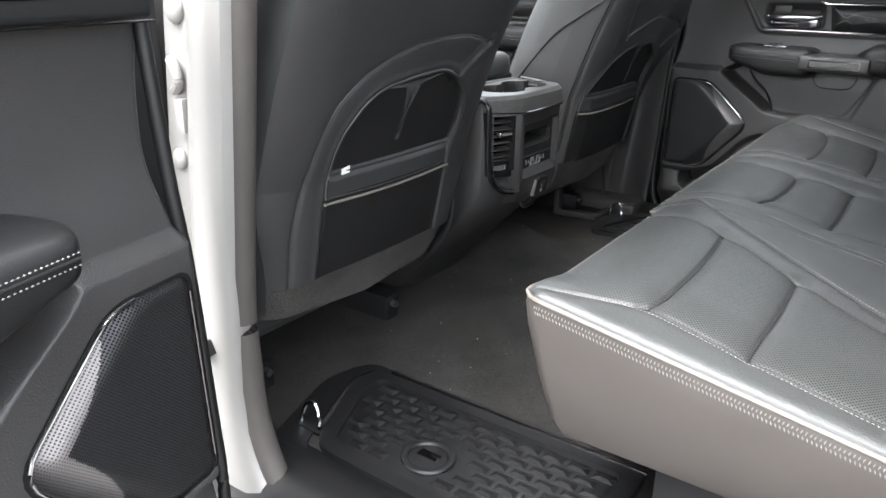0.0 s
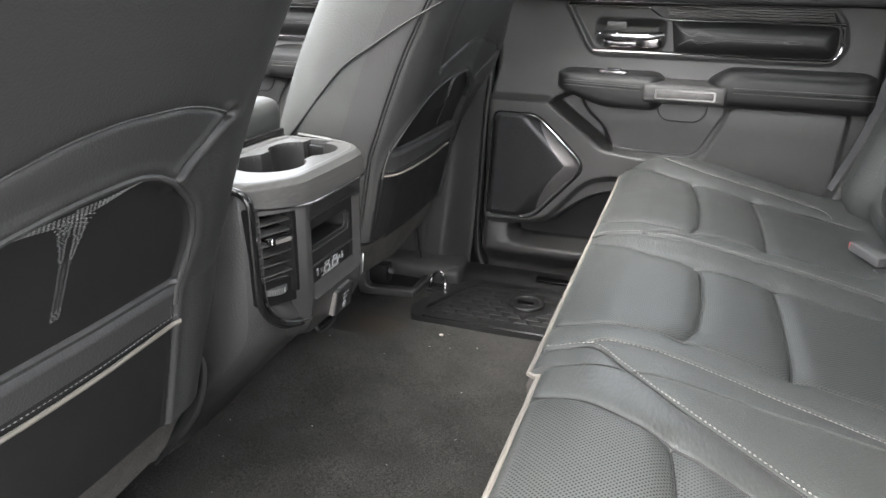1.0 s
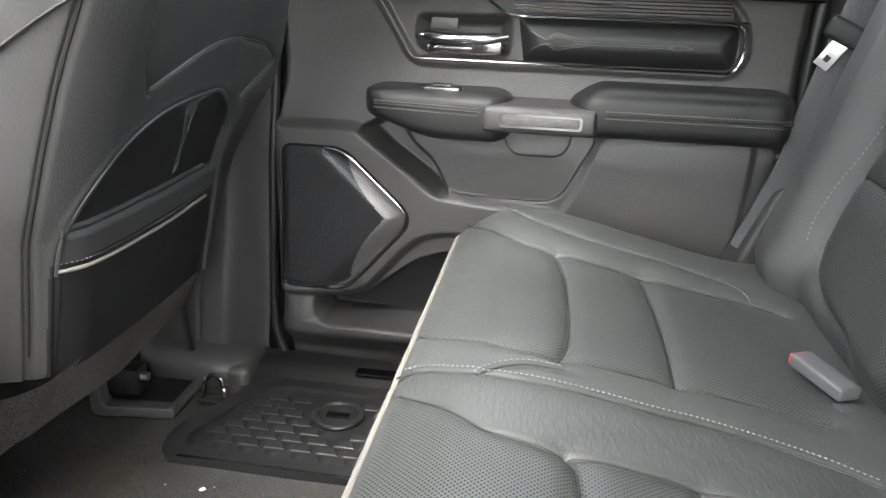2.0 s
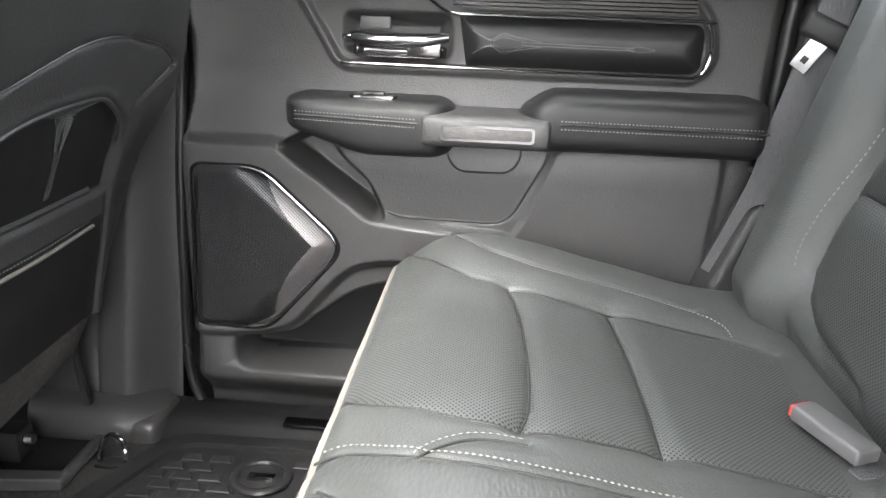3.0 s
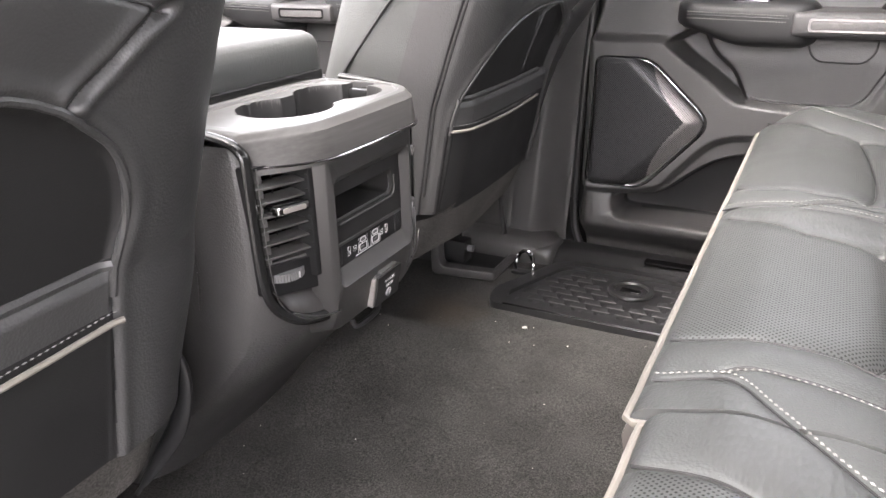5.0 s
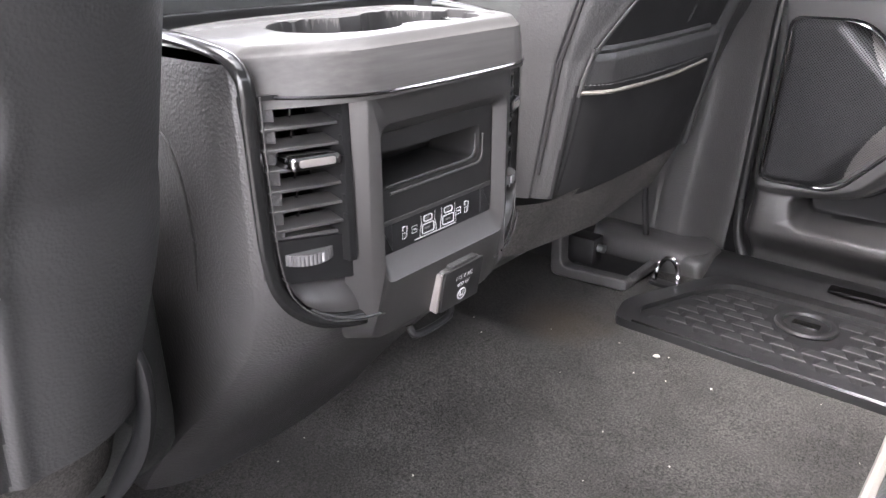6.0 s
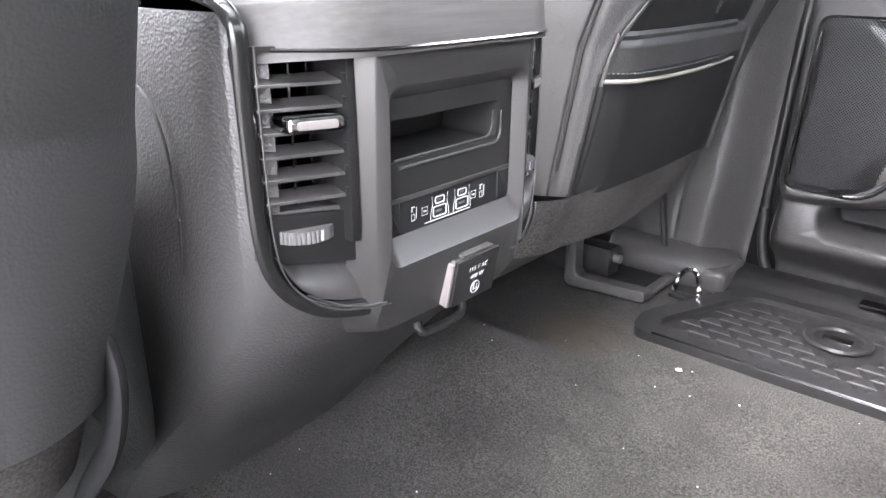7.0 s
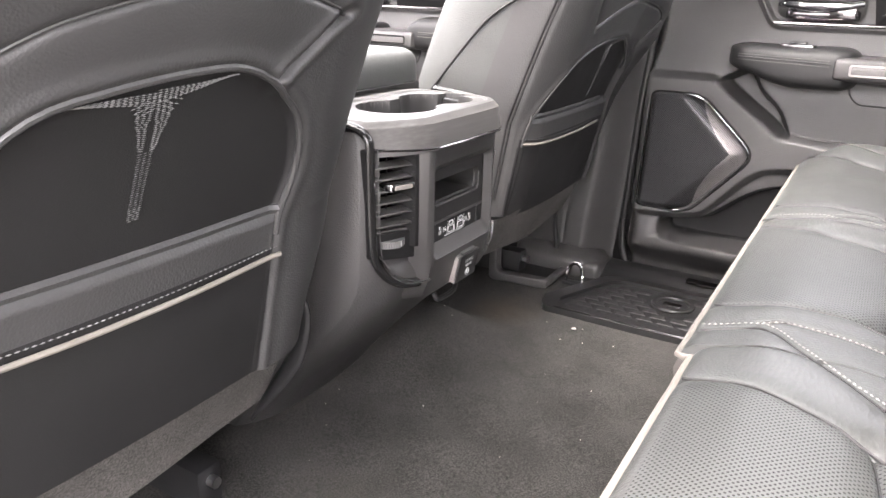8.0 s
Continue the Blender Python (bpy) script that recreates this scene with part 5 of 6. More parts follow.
low = lambda z: float(step(0.295, 0.25, z))
loops = [panel_loop(-0.0850, 0.1125, 0.243, 0.467, [0.001, 0.001, 0.03, 0.03], lambda z: -0.027 - 0.034 * low(z)),
         panel_loop(-0.0765, 0.1040, 0.252, 0.467, [0.001, 0.001, 0.028, 0.028], lambda z: -0.0150 - 0.014 * low(z)),
         panel_loop(-0.0745, 0.1015, 0.255, 0.465, [0.002, 0.002, 0.026, 0.026], lambda z: -0.0130 - 0.014 * low(z)),
         panel_loop(-0.0650, 0.0965, 0.3095, 0.440, [0.012, 0.012, 0.012, 0.012], lambda z: -0.0130),
         panel_loop(-0.0640, 0.0955, 0.3110, 0.4385, [0.012, 0.012, 0.012, 0.012], lambda z: -0.0142),
         panel_loop(-0.0600, 0.0885, 0.3290, 0.4300, [0.004, 0.006, 0.005, 0.004], lambda z: -0.0235)]
n = len(loops[0])
f = grid_faces(len(loops), n, 0, False, True)
part("centre_panel", ([p for lp in loops for p in lp], f), SATIN_BLACK, console, "satin black raised panel")
for s in (-1, 1):
    oy = 0.027 if s > 0 else 0.0
    jamb = [(s * 0.0895, 0.467), (s * 0.0895, 0.335), (s * 0.0835, 0.335), (s * 0.0835, 0.467)]
    part("vent_jamb", prism(jamb, lambda u, v, d: (rear_plan(u) + d, sq(u) + oy, v), -0.03, 0.002, 0.001), VENT_BLACK, console)
    for k in range(6):
        z = 0.4475 - k * 0.0152
        part("slat_pin", box(rear_plan(0.097) - 0.001, rear_plan(0.097) + 0.0035, s * 0.0885 + oy - 0.0015, s * 0.0885 + oy + 0.0015, z - 0.0012, z + 0.003, 0.0005), VENT_BLACK, console)
Q = lambda u, v, d: (-0.0225 + d, 0.0145 + u * 0.97, v)
hole_o = round_poly([(-0.0765, 0.436), (0.0765, 0.436), (0.0765, 0.357), (-0.0765, 0.357)], 0.003)
hole_i = round_poly([(-0.072, 0.414), (0.058, 0.414), (0.058, 0.384), (-0.072, 0.384)], [0.003, 0.003, 0.010, 0.003])
part("cubby_frame", ring_plate(hole_o, hole_i, Q, -0.06, -0.002), CUBBY_BLACK, console)
for e, r, d in ((0.0035, 0.0012, -0.0015), (-0.002, 0.0009, -0.006)):
    lip = round_poly([(-0.073, 0.3825 - e * 0.9), (0.059 + e, 0.3825 - e * 0.9), (0.059 + e, 0.416)], 0.011)
    part("cubby_lip", tube([Q(u, v, d) for u, v in lip if u > -0.0735 and v < 0.416][5:-5], r, 8), PANEL, console)
part("cubby_floor", box(-0.12, -0.028, -0.062, 0.078, 0.374, 0.3835, 0.002), CUBBY_BLACK, console)
part("cubby_back", box(-0.125, -0.115, -0.062, 0.078, 0.37, 0.44, 0.0), VENT_BLACK, console)
part("cubby_top", box(-0.12, -0.03, -0.062, 0.078, 0.4145, 0.420, 0.0), VENT_BLACK, console)
strip = part("switch_strip", prism(round_poly([(-0.0765, 0.3575), (0.0765, 0.3575), (0.0765, 0.327), (-0.0765, 0.327)], 0.002), Q, -0.02, -0.003, 0.001), DARK_PLASTIC, console, "black strip with ports and heater switches")
part("strip_edge", prism([(-0.0765, 0.3575), (0.0765, 0.3575), (0.0765, 0.3535), (-0.0765, 0.3535)], Q, -0.006, -0.001, 0.0008), SATIN_BLACK, strip)
for u0, u1 in ((-0.0765, -0.061), (0.061, 0.0765)):
    part("heater_switch", prism(round_poly([(u0, 0.3575), (u1, 0.3575), (u1, 0.330), (u0, 0.330)], 0.001), Q, -0.006, -0.0015, 0.001), DARK_PLASTIC, strip)
mk = lambda pts, r=0.00032, closed=False: part("icon", tube([Q(a, b, -0.0026) for a, b in pts], r, 5, closed=closed), MARK, strip)
for cu in (-0.0145, 0.0135):
    for w, z0, z1, nm in ((0.0082, 0.3325, 0.3415, "usb_port"), (0.0058, 0.3430, 0.3490, "usb_port")):
        port = part(nm, ring_plate(round_poly([(cu - w, z1), (cu + w, z1), (cu + w, z0), (cu - w, z0)], 0.0022), round_poly([(cu - w + 0.0008, z1 - 0.0008), (cu + w - 0.0008, z1 - 0.0008), (cu + w - 0.0008, z0 + 0.0008), (cu - w + 0.0008, z0 + 0.0008)], 0.0014), Q, -0.006, -0.0022), MARK, strip, "white-rimmed charging port")
        part("port_tongue", box(-0.0262, -0.0250, 0.0145 + cu - w * 0.5, 0.0145 + cu + w * 0.35, (z0 + z1) / 2 - 0.0008, (z0 + z1) / 2 + 0.001, 0.0), BUCKLE_GREY, port)
    for s in (-1, 1):
        mk([(cu + s * 0.0112, 0.3315), (cu + s * 0.0105, 0.338), (cu + s * 0.0088, 0.343), (cu + s * 0.0095, 0.350)])
for u in (-0.0325, 0.0285):
    mk([(u - 0.0032, 0.3375), (u + 0.0032, 0.3375), (u + 0.0032, 0.3435), (u - 0.0032, 0.3435)], closed=True)
    mk([(u - 0.0012, 0.3405), (u + 0.0015, 0.3405)], 0.0007)
for u in (-0.0455, 0.0395):
    mk([(u - 0.0022, 0.336), (u - 0.0022, 0.341), (u + 0.001, 0.341), (u + 0.001, 0.336)], closed=True)
    mk([(u - 0.0018, 0.343), (u - 0.0018, 0.3465), (u + 0.001, 0.3465)], 0.0006)
    mk([(u + 0.0028, 0.3365), (u + 0.0036, 0.346)])
for u in (-0.0685, 0.0655):
    mk([(u - 0.003, 0.3365), (u + 0.0008, 0.336), (u + 0.003, 0.3445)], 0.0009)
    mk([(u - 0.0025, 0.339), (u - 0.002, 0.343)])
mk([(-0.0325, 0.3305), (0.024, 0.3305)], 0.0005)
tilt = Matrix.Translation((-0.0215, 0.0315, 0.2745)) @ Matrix.Rotation(radians(10), 4, "Y")
outlet = part("power_outlet", moved(box(-0.012, 0.006, -0.0275, 0.0285, -0.022, 0.022, 0.004, 3), tilt), SATIN_BLACK, console, "black flap power outlet with white print")
part("outlet_flap", moved(box(0.005, 0.0085, -0.026, 0.0295, -0.0205, 0.022, 0.002), tilt), CUBBY_BLACK, outlet)
part("flap_ridge", moved(box(-0.008, 0.007, -0.018, 0.02, 0.0215, 0.0255, 0.0015), tilt), PANEL, outlet)
# paler strip paints the light that the outlet's driver-side face catches
part("flap_lit_side", moved(box(-0.010, 0.0065, -0.0300, -0.0270, -0.020, 0.020, 0.001), tilt), GREY_PLASTIC, outlet)


def text(body, size, m, parent):
    cu = bpy.data.curves.new("print", "FONT")
    cu.body, cu.size, cu.align_x, cu.extrude = body, size, "CENTER", 0.0001
    ob = new("tmp_print", cu)
    dg = bpy.context.evaluated_depsgraph_get()
    me = bpy.data.meshes.new_from_object(ob.evaluated_get(dg))
    bpy.data.objects.remove(ob)
    bm = bmesh.new()
    bm.from_mesh(me)
    bm.transform(m)
    return part("print", bm, MARK, parent, smooth=False)


wall = tilt @ Matrix.Translation((0.0088, 0.002, 0)) @ Euler((radians(90), 0, radians(90))).to_matrix().to_4x4()
text("115 V AC", 0.0062, wall @ Matrix.Translation((0, 0.0085, 0)), outlet)
text("400 W", 0.0062, wall @ Matrix.Translation((0, 0.0005, 0)), outlet)
part("icon", tube([wall @ Vector((0.0055 * math.cos(a), -0.009 + 0.0055 * math.sin(a), 0)) for a in np.linspace(0, 2 * math.pi, 17)[:-1]], 0.0006, 5, closed=True), MARK, outlet)
part("icon", tube([wall @ Vector(p) for p in ((-0.002, -0.006, 0), (-0.002, -0.011, 0), (0.002, -0.011, 0), (0.002, -0.006, 0))], 0.0006, 5), MARK, outlet)
part("tie_hook", tube(smooth_line([(-0.05, 0.0, 0.232), (-0.045, 0.005, 0.222), (-0.045, 0.05, 0.222), (-0.05, 0.06, 0.232)], 5), 0.004, 8), DARK_PLASTIC, console)
# cap with two cup wells
A, B = np.meshgrid(np.linspace(0, 1, 110), np.linspace(-1, 1, 170), indexing="ij")
half, mid = 0.159, 0.016
cap_rear = lambda b: -0.009 - 0.010 * np.abs(b) ** 2 - 0.056 * np.clip((np.abs(b) - 0.5) / 0.5, 0, 1) ** 1.9
Yc = mid + half * B
xr = cap_rear(B)
xf = -0.192
Xc = xf + (xr - xf) * np.clip(A / 0.86, 0, 1)
d1 = np.hypot(Xc + 0.103, Yc + 0.022) - 0.053
d2 = np.hypot(Xc + 0.103, Yc - 0.082) - 0.053
d3 = np.maximum(np.abs(Xc + 0.103) - 0.036, np.abs(Yc - 0.03) - 0.05)
d4 = np.maximum(np.abs(Xc + 0.112) - 0.016, np.abs(Yc - 0.04) - 0.112)
cup = np.minimum(np.minimum(d1, d2), np.minimum(d3, d4))
low = np.clip((A - 0.86) / 0.14, 0, 1)
Zc = 0.505 - 0.006 * np.abs(B) ** 4 - 0.004 * step(0.7, 1.0, A)
edge_in = np.minimum(np.minimum((xr - Xc), half - np.abs(Yc - mid)), Xc - xf)
Zc = Zc - 0.003 * step(0.018, 0.024, edge_in)
Zc = Zc - 0.075 * step(0.0015, -0.004, cup)
Zc = Zc - 0.006 * step(0.010, 0.0, edge_in) * (low == 0) - low * 0.033 - 0.006 * (low > 0)
Xc = Xc + low * 0.006
Yc = Yc - 0.010 * low * step(0.6, 1.0, B)
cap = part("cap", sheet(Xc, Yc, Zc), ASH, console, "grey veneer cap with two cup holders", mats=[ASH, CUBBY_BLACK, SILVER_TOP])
me = cap.data
c = np.zeros(len(me.polygons) * 3)
me.polygons.foreach_get("center", c)
c = c.reshape(-1, 3)
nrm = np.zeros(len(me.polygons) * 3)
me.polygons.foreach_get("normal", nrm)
# faces pointing up take the paler SILVER_TOP, the others the veneer
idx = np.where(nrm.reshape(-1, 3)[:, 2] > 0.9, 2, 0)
idx[(c[:, 2] < 0.4985) & (np.abs(c[:, 0] + 0.103) < 0.060) & (np.abs(c[:, 1] - 0.03) < 0.13)] = 1
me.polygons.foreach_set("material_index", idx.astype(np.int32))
part("cap_line", tube([(float(cap_rear(b)) + 0.006, mid + half * b - 0.010 * float(step(0.6, 1.0, b)), 0.4655) for b in np.linspace(-1, 1, 40)], 0.0014, 6), DARK_CHROME, cap)
part("cap_side", box(-0.19, -0.055, 0.140, 0.172, 0.462, 0.494, 0.006), GLOSS_BLACK, console)
part("lid_gap", box(-0.203, -0.190, -0.135, 0.172, 0.46, 0.512, 0.003), GLOSS_BLACK, console)
lid = part("armrest_lid", box(-0.64, -0.205, -0.15, 0.203, 0.485, 0.562, 0.032, 5), LEATHER, console, "padded leather armrest lid")
tag = part("tag", box(-0.064, -0.058, 0.158, 0.164, 0.486, 0.499, 0.001), CHROME, console, "small silver and red tag")
part("tag_end", box(-0.065, -0.057, 0.157, 0.165, 0.480, 0.486, 0.001), RED, tag)
part("map_slot", tube(smooth_line([(-0.14, -0.157, 0.30), (-0.135, -0.157, 0.36), (-0.15, -0.157, 0.42), (-0.20, -0.157, 0.445), (-0.28, -0.157, 0.45)], 8), 0.0012, 6), CONSOLE_SIDE, console)


# ---- pillars, sills, roof and body ----
# passenger's middle pillar trim
Sp, Zp = np.meshgrid(np.linspace(0, 1, 60), np.linspace(-0.01, 1.05, 80), indexing="ij")
Xp = -0.32 + (-0.056 + 0.078 * Zp + 0.32) * Sp
back_off = (-0.056 + 0.078 * Zp) - Xp
Yp = 0.885 - 0.075 * step(0.0, 0.07, back_off) * (0.75 + 0.25 * step(0.35, 0.0, Zp)) + 0.02 * step(0.17, 0.26, back_off) + 0.003 * np.exp(-(((back_off - 0.115) / 0.003) ** 2)) * step(0.3, 0.25, Zp)
pb = part("pillar_trim", sheet(Xp, Yp, Zp, flip=True), PANEL, None, kind="structure")
tagged(pb, "black moulded middle pillar trim", "pillar")
part("pillar_core", box(-0.32, -0.07, 0.895, 0.96, -0.02, 1.2, 0.01), DARK_PLASTIC, None, kind="structure")
# scuff trim and seat heater duct on the passenger's side
duct = thing("floor_duct", (-0.2, 0.72, 0.0), "black plastic floor duct and bracket beside carpet", "duct")
part("duct_top", pad((-0.285, -0.05), 0.824, 0.016, 0.076, lambda x: 0.038 - 0.016 * float(step(-0.14, -0.03, x)), 40, 3.2, 0.06), PANEL, duct)
part("duct_end", box(-0.20, -0.045, 0.755, 0.86, -0.02, 0.034, 0.016, 4), PANEL, duct)
ell = round_poly([(-0.264, 0.17), (-0.264, 0.004), (-0.122, 0.004), (-0.122, 0.024), (-0.244, 0.024), (-0.247, 0.17)], [0.003, 0.016, 0.007, 0.009, 0.016, 0.003])
part("bracket", prism(ell, lambda u, v, d: (u, 0.628 + 0.12 * (u + 0.264) - d, v), 0.0, 0.024, 0.004, 3), CONSOLE_SIDE, duct, "angled black plastic bracket")
part("bracket_arm", box(-0.142, -0.122, 0.63, 0.755, 0.004, 0.016, 0.006, 3), CONSOLE_SIDE, duct)
part("bracket_floor", box(-0.25, -0.135, 0.63, 0.74, 0.0, 0.010, 0.003), VENT_BLACK, duct)
part("duct_cable", tube(smooth_line([(-0.20, 0.79, 0.26), (-0.172, 0.785, 0.20), (-0.178, 0.782, 0.14), (-0.165, 0.78, 0.05)], 6), 0.006, 8), DARK_PLASTIC, duct)


def tie_ring(x, y, m_yaw):
    t = thing("tie_down_ring", (x, y, 0.0), "chrome tie-down ring on the floor", "ring", "tie-down rings")
    arc = [(x + 0.021 * math.cos(a), y + 0.008 * math.sin(a), 0.012 + 0.040 * math.sin(a)) for a in np.linspace(0, math.pi, 15)]
    arc = [(x + 0.021, y, 0.002)] + arc + [(x - 0.021, y, 0.002)]
    part("loop", tube(arc, 0.0044, 8), CHROME, t)
    part("base", box(x - 0.028, x + 0.028, y - 0.008, y + 0.012, 0.0, 0.008, 0.003), DARK_PLASTIC, t)


tie_ring(-0.082, 0.692, 0)
tie_ring(-0.037, -0.735, 0)
for s, nm in ((1, "passenger_sill"), (-1, "driver_sill")):
    Xs, Ts = np.meshgrid(np.linspace(-0.5, 0.95, 60), np.linspace(0, 1, 12), indexing="ij")
    Ys = s * (0.77 + 0.17 * Ts)
    Zs = 0.002 + 0.022 * step(0.0, 0.3, Ts) - 0.06 * step(0.55, 1.0, Ts)
    sill = part(nm, sheet(Xs, Ys, Zs, flip=s < 0), VENT_BLACK, None, kind="structure")
    tagged(sill, "black plastic door sill trim", "sill")
part("sill_plate", box(0.15, 0.60, 0.80, 0.825, 0.02, 0.027, 0.002), DARK_CHROME, None, kind="structure")

# driver's middle pillar: white body colour, rubber seal, inner trim
zz = [1.2, 0.9, 0.7, 0.5, 0.35, 0.22, 0.16, 0.12, 0.09, 0.06, 0.03, 0.0, -0.03, -0.06, -0.10, -0.15, -0.22, -0.32]
pts = []
for z in zz:
    xl = float(np.interp(z, [-0.32, -0.05, 0.13, 0.41, 0.72, 1.2], [-0.09, -0.111, -0.110, -0.085, -0.040, 0.03]))
    xr = float(np.interp(z, [-0.32, -0.15, -0.08, -0.03, 0.0, 0.04, 0.09, 0.16, 0.35, 0.72, 1.2], [0.30, 0.20, 0.11, 0.05, 0.028, 0.006, -0.009, -0.015, -0.008, 0.036, 0.10]))
    w = xr - xl
    for k, y in ((0.0, -0.86), (0.0, -0.888), (0.1, -0.900), (0.35, -0.906), (0.7, -0.905), (0.92, -0.898), (1.0, -0.885), (0.98, -0.865), (0.9, -0.855)):
        pts.append((xl + w * k, y, z))
n = 9
f = grid_faces(len(zz), n, 0, False, True)
wp = part("driver_pillar", (pts, f), WHITE_PAINT, None, kind="structure")
tagged(wp, "white painted door pillar with hinge hardware", "pillar")
seal = smooth_line([(0.09, -0.866, 1.2), (0.028, -0.866, 0.71), (-0.019, -0.866, 0.34), (-0.022, -0.866, 0.2), (-0.012, -0.866, 0.095), (0.03, -0.866, 0.0), (0.10, -0.864, -0.045), (0.5, -0.862, -0.055), (0.95, -0.862, -0.055)], 8)
sl = part("door_seal", tube(seal, 0.021, 12), SEAL, None, kind="structure")
tagged(sl, "black rubber door opening seal", "seal")
Xp, Zp = np.meshgrid(np.linspace(-0.30, -0.04, 40), np.linspace(0.0, 1.05, 60), indexing="ij")
Xp = Xp + 0.06 * (Zp - 0.3)
Yp = -0.845 + 0.035 * step(-0.02, -0.10, Xp)
part("driver_pillar_trim", sheet(Xp, Yp, Zp), PANEL, None, kind="structure")
check = thing("door_check_strap", (-0.11, -0.92, 0.2), "dark metal door check strap bolted to pillar", "check strap")
part("strap", moved(box(-0.05, 0.02, -0.004, 0.004, -0.007, 0.007, 0.002), pose(-0.085, -0.918, 0.215, 0, -28, 10)), DARK_CHROME, check)
part("roller", moved(box(-0.018, 0.018, -0.01, 0.01, -0.012, 0.012, 0.004), pose(-0.062, -0.912, 0.228, 0, -25, 5)), DARK_PLASTIC, check)
flange = [(-0.182 + 0.125 * (z - 0.07), z) for z in (0.30, 1.2)] + [(-0.122 + 0.125 * (z - 0.07), z) for z in (1.2, 0.30)]
part("hinge_flange", prism(flange, lambda u, v, d: (u, -0.878 - d, v), 0.0, 0.006, 0.001), WHITE_PAINT, wp, "white painted hinge flange")
for z, r in ((0.705, 0.017), (0.505, 0.014)):
    bm = bmesh.new()
    bmesh.ops.create_uvsphere(bm, u_segments=16, v_segments=10, radius=r)
    bmesh.ops.scale(bm, vec=(1.0, 0.6, 1.1), verts=bm.verts)
    part("hinge_bolt", moved(bm, Matrix.Translation((-0.155 + 0.125 * (z - 0.07), -0.886, z))), WHITE_PAINT, wp)
leaf = smooth_line([(-0.09, -0.886, 0.640), (-0.072, -0.893, 0.632), (-0.068, -0.893, 0.612), (-0.085, -0.888, 0.600)], 6)
part("hinge_leaf", tube([(p.x - 0.008, p.y, p.z) for p in leaf], 0.007, 8), WHITE_PAINT, wp)
part("hinge_leaf", box(-0.088, -0.070, -0.896, -0.884, 0.545, 0.592, 0.004), WHITE_PAINT, wp)

# roof, posts and walls that close the cab
# roof round two unseen panes, added to let light in from above
ROOF = ((-1.25, -0.80, -0.80, 0.80), (-0.80, 0.36, -0.80, -0.42), (-0.80, 0.36, 0.42, 0.80), (-0.20, -0.08, -0.42, 0.42), (0.36, 1.15, -0.80, 0.80))
for x0, x1, y0, y1 in ROOF:
    part("roof_panel", box(x0, x1, y0, y1, 1.27, 1.31, 0.0), WHITE_PAINT, None, kind="structure")
    part("ceiling", box(x0 + 0.004, x1 - 0.004, y0 + 0.004, y1 - 0.004, 1.235, 1.268, 0.0), HEADLINER, None, kind="structure")
for x0, x1 in ((-0.80, -0.20), (-0.08, 0.36)):
    pane = part("added_roof_pane", box(x0 + 0.003, x1 - 0.003, -0.417, 0.417, 1.285, 1.291, 0.0), TINTED, None, kind="structure")
    pane.visible_shadow = False
for s in (-1, 1):
    part("roof_rail", box(-1.25, 1.15, min(s * 0.76, s * 0.86), max(s * 0.76, s * 0.86), 1.16, 1.27, 0.02), WHITE_PAINT, None, kind="structure")
    part("rear_post", box(0.91, 1.15, min(s * 0.83, s * 0.93), max(s * 0.83, s * 0.93), -0.1, 1.2, 0.03), PANEL if s > 0 else WHITE_PAINT, None, kind="structure")
    part("front_post", moved(box(-0.03, 0.03, -0.03, 0.03, -0.45, 0.45, 0.01), pose(-1.42, s * 0.82, 0.98, 0, 42, 0)), PANEL, None, kind="structure")
# rear and front walls, out of view, raised to hold back window light
part("shade_wall_rear", box(1.07, 1.12, -0.84, 0.84, -0.1, 0.98, 0.01), PANEL, None, kind="structure")
part("shade_wall_front", box(-1.75, -1.68, -0.84, 0.84, -0.1, 0.98, 0.01), DARK_PLASTIC, None, kind="structure")
part("rear_door_pane", box(0.03, 0.90, 0.900, 0.905, 0.79, 1.17, 0.0), TINTED, None, kind="structure")
part("rear_window_pane", box(1.095, 1.10, -0.80, 0.80, 0.975, 1.24, 0.0), TINTED, None, kind="structure")
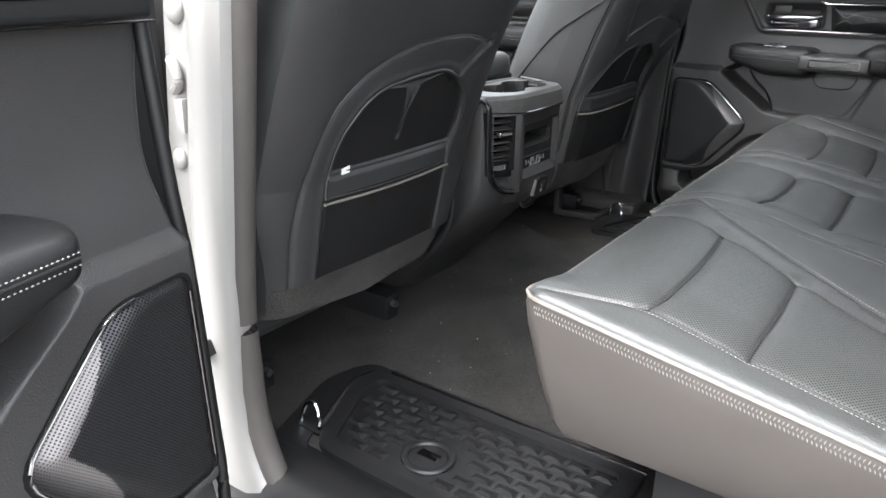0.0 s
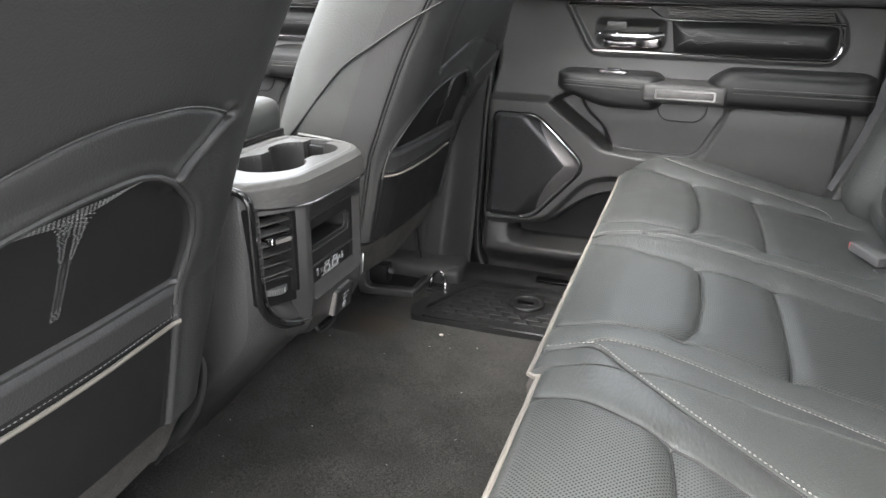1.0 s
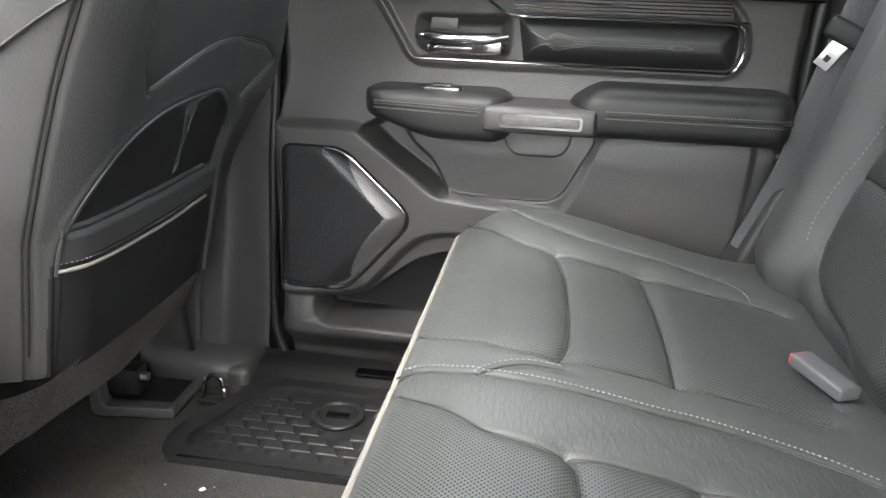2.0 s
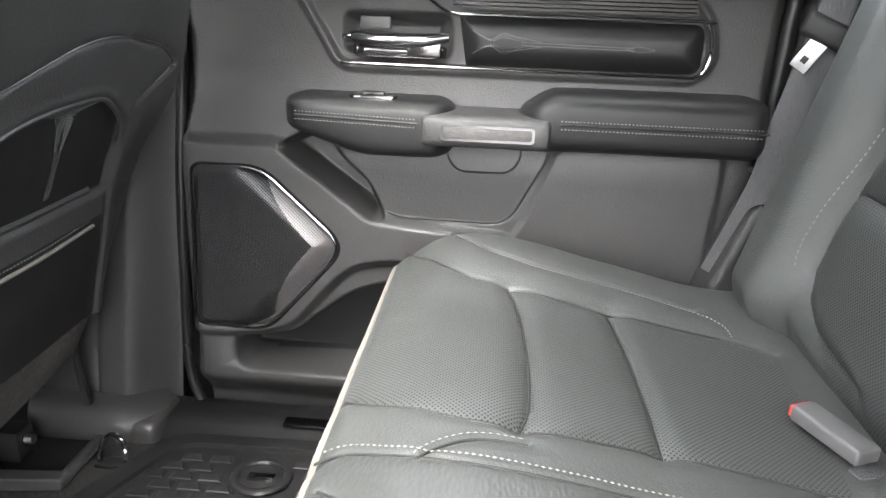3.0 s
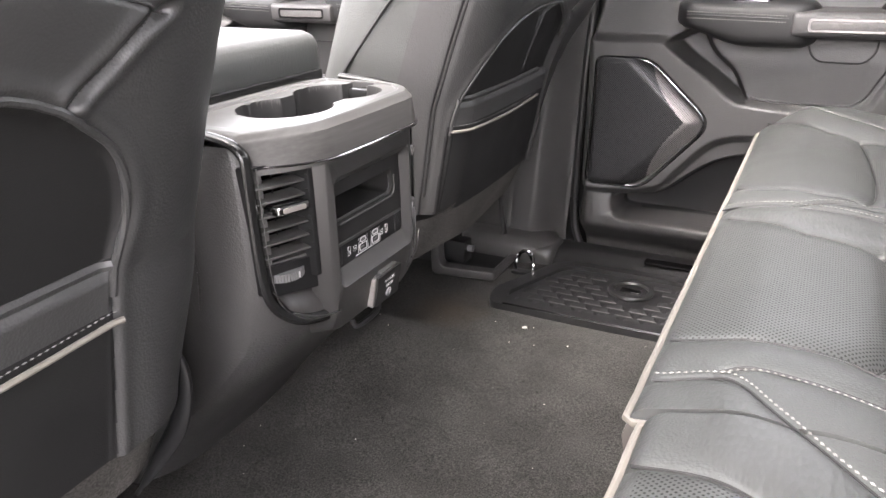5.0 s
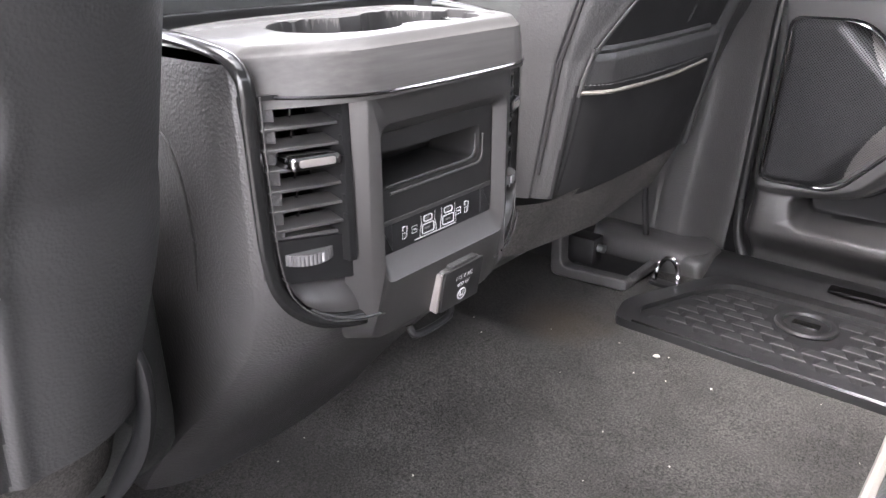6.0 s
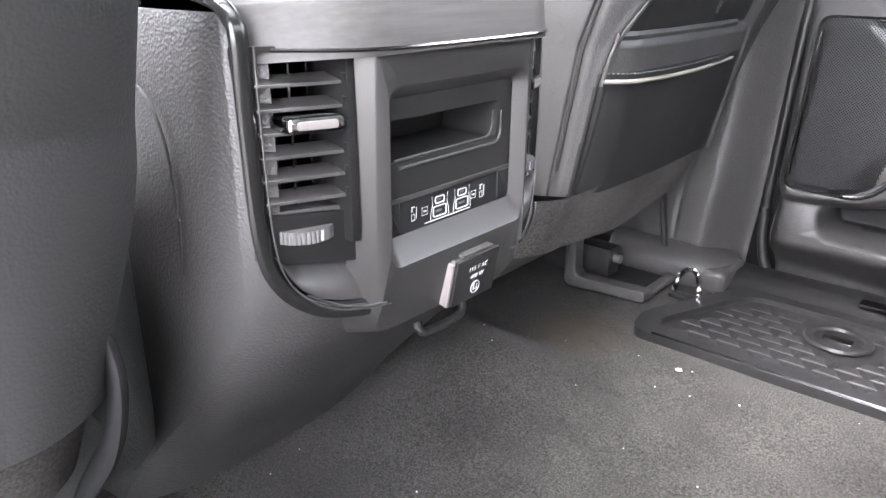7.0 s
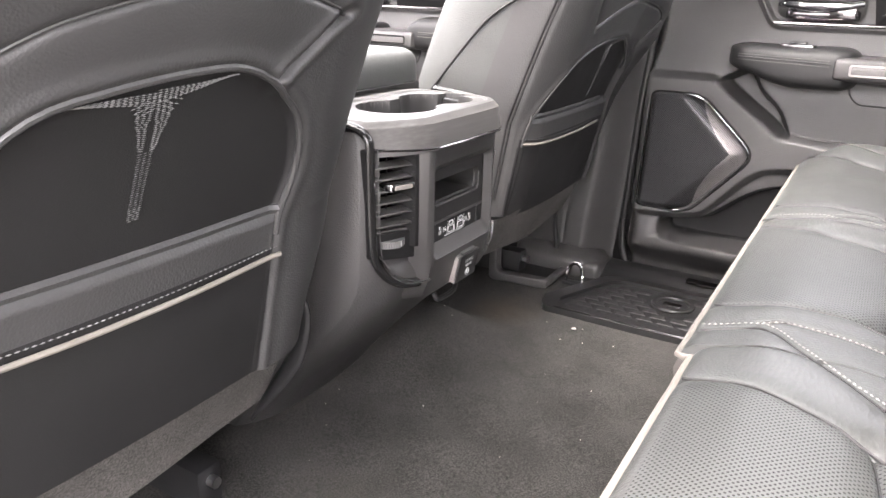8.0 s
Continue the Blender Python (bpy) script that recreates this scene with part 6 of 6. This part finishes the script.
dash = part("dashboard", box(-1.72, -1.22, -0.82, 0.82, 0.42, 0.78, 0.06, 4), PAD, None, kind="structure")
dr = part("front_driver_door", box(-1.2, -0.13, -0.96, -0.87, -0.15, 0.80, 0.02), PANEL, None, kind="structure")
trim = round_poly([(0.782, 0.0), (0.782, 0.30), (0.832, 0.44), (0.95, 0.47), (0.95, 0.0)], 0.015)
part("cargo_side_trim", prism(trim, lambda u, v, d: (u, 0.86 - d, v), 0.0, 0.075, 0.012, 3), PANEL, None, kind="structure")
Sp, Zp = np.meshgrid(np.linspace(0, 1, 24), np.linspace(0.0, 1.2, 40), indexing="ij")
part("rear_pillar_trim", sheet(0.868 + 0.03 * (Zp - 0.4) + 0.26 * Sp, 0.915 - 0.055 * step(0.0, 0.12, Sp), Zp, flip=True), PANEL, None, kind="structure")
part("rear_door_seal", tube([(0.856, 0.893, 0.0), (0.866, 0.893, 0.4), (0.878, 0.893, 0.8), (0.89, 0.88, 1.18)], 0.012, 10), RUBBER, None, kind="structure")
part("chassis", box(-1.7, 1.1, -0.72, 0.72, -0.75, -0.09, 0.02), DARK_PLASTIC, None, kind="structure")
ground = bmesh.new()
bmesh.ops.create_grid(ground, x_segments=8, y_segments=8, size=400)
part("ground", moved(ground, Matrix.Translation((0, 0, -0.75))), GROUND, None, kind="structure")

# crumbs on the carpet
rng = random.Random(4)
for k in range(40):
    x, y = rng.uniform(-0.28, 0.32), rng.uniform(-0.5, 0.5)
    r = rng.choice([0.0007, 0.0009, 0.0012, 0.0016])
    if k == 0:
        x, y, r = 0.008, 0.461, 0.0055
    if k == 1:
        x, y, r = 0.10, -0.56, 0.004
    bm = bmesh.new()
    bmesh.ops.create_icosphere(bm, subdivisions=1, radius=r)
    for v in bm.verts:
        v.co *= rng.uniform(0.6, 1.3)
        v.co.z *= 0.5
    z = float(floor_height(x, y)) + 0.003
    part_ob = part("crumb", moved(bm, Matrix.Translation((x, y, z))), CRUMB, None)
    tagged(part_ob, "pale crumb on the carpet", "crumb", "crumbs")
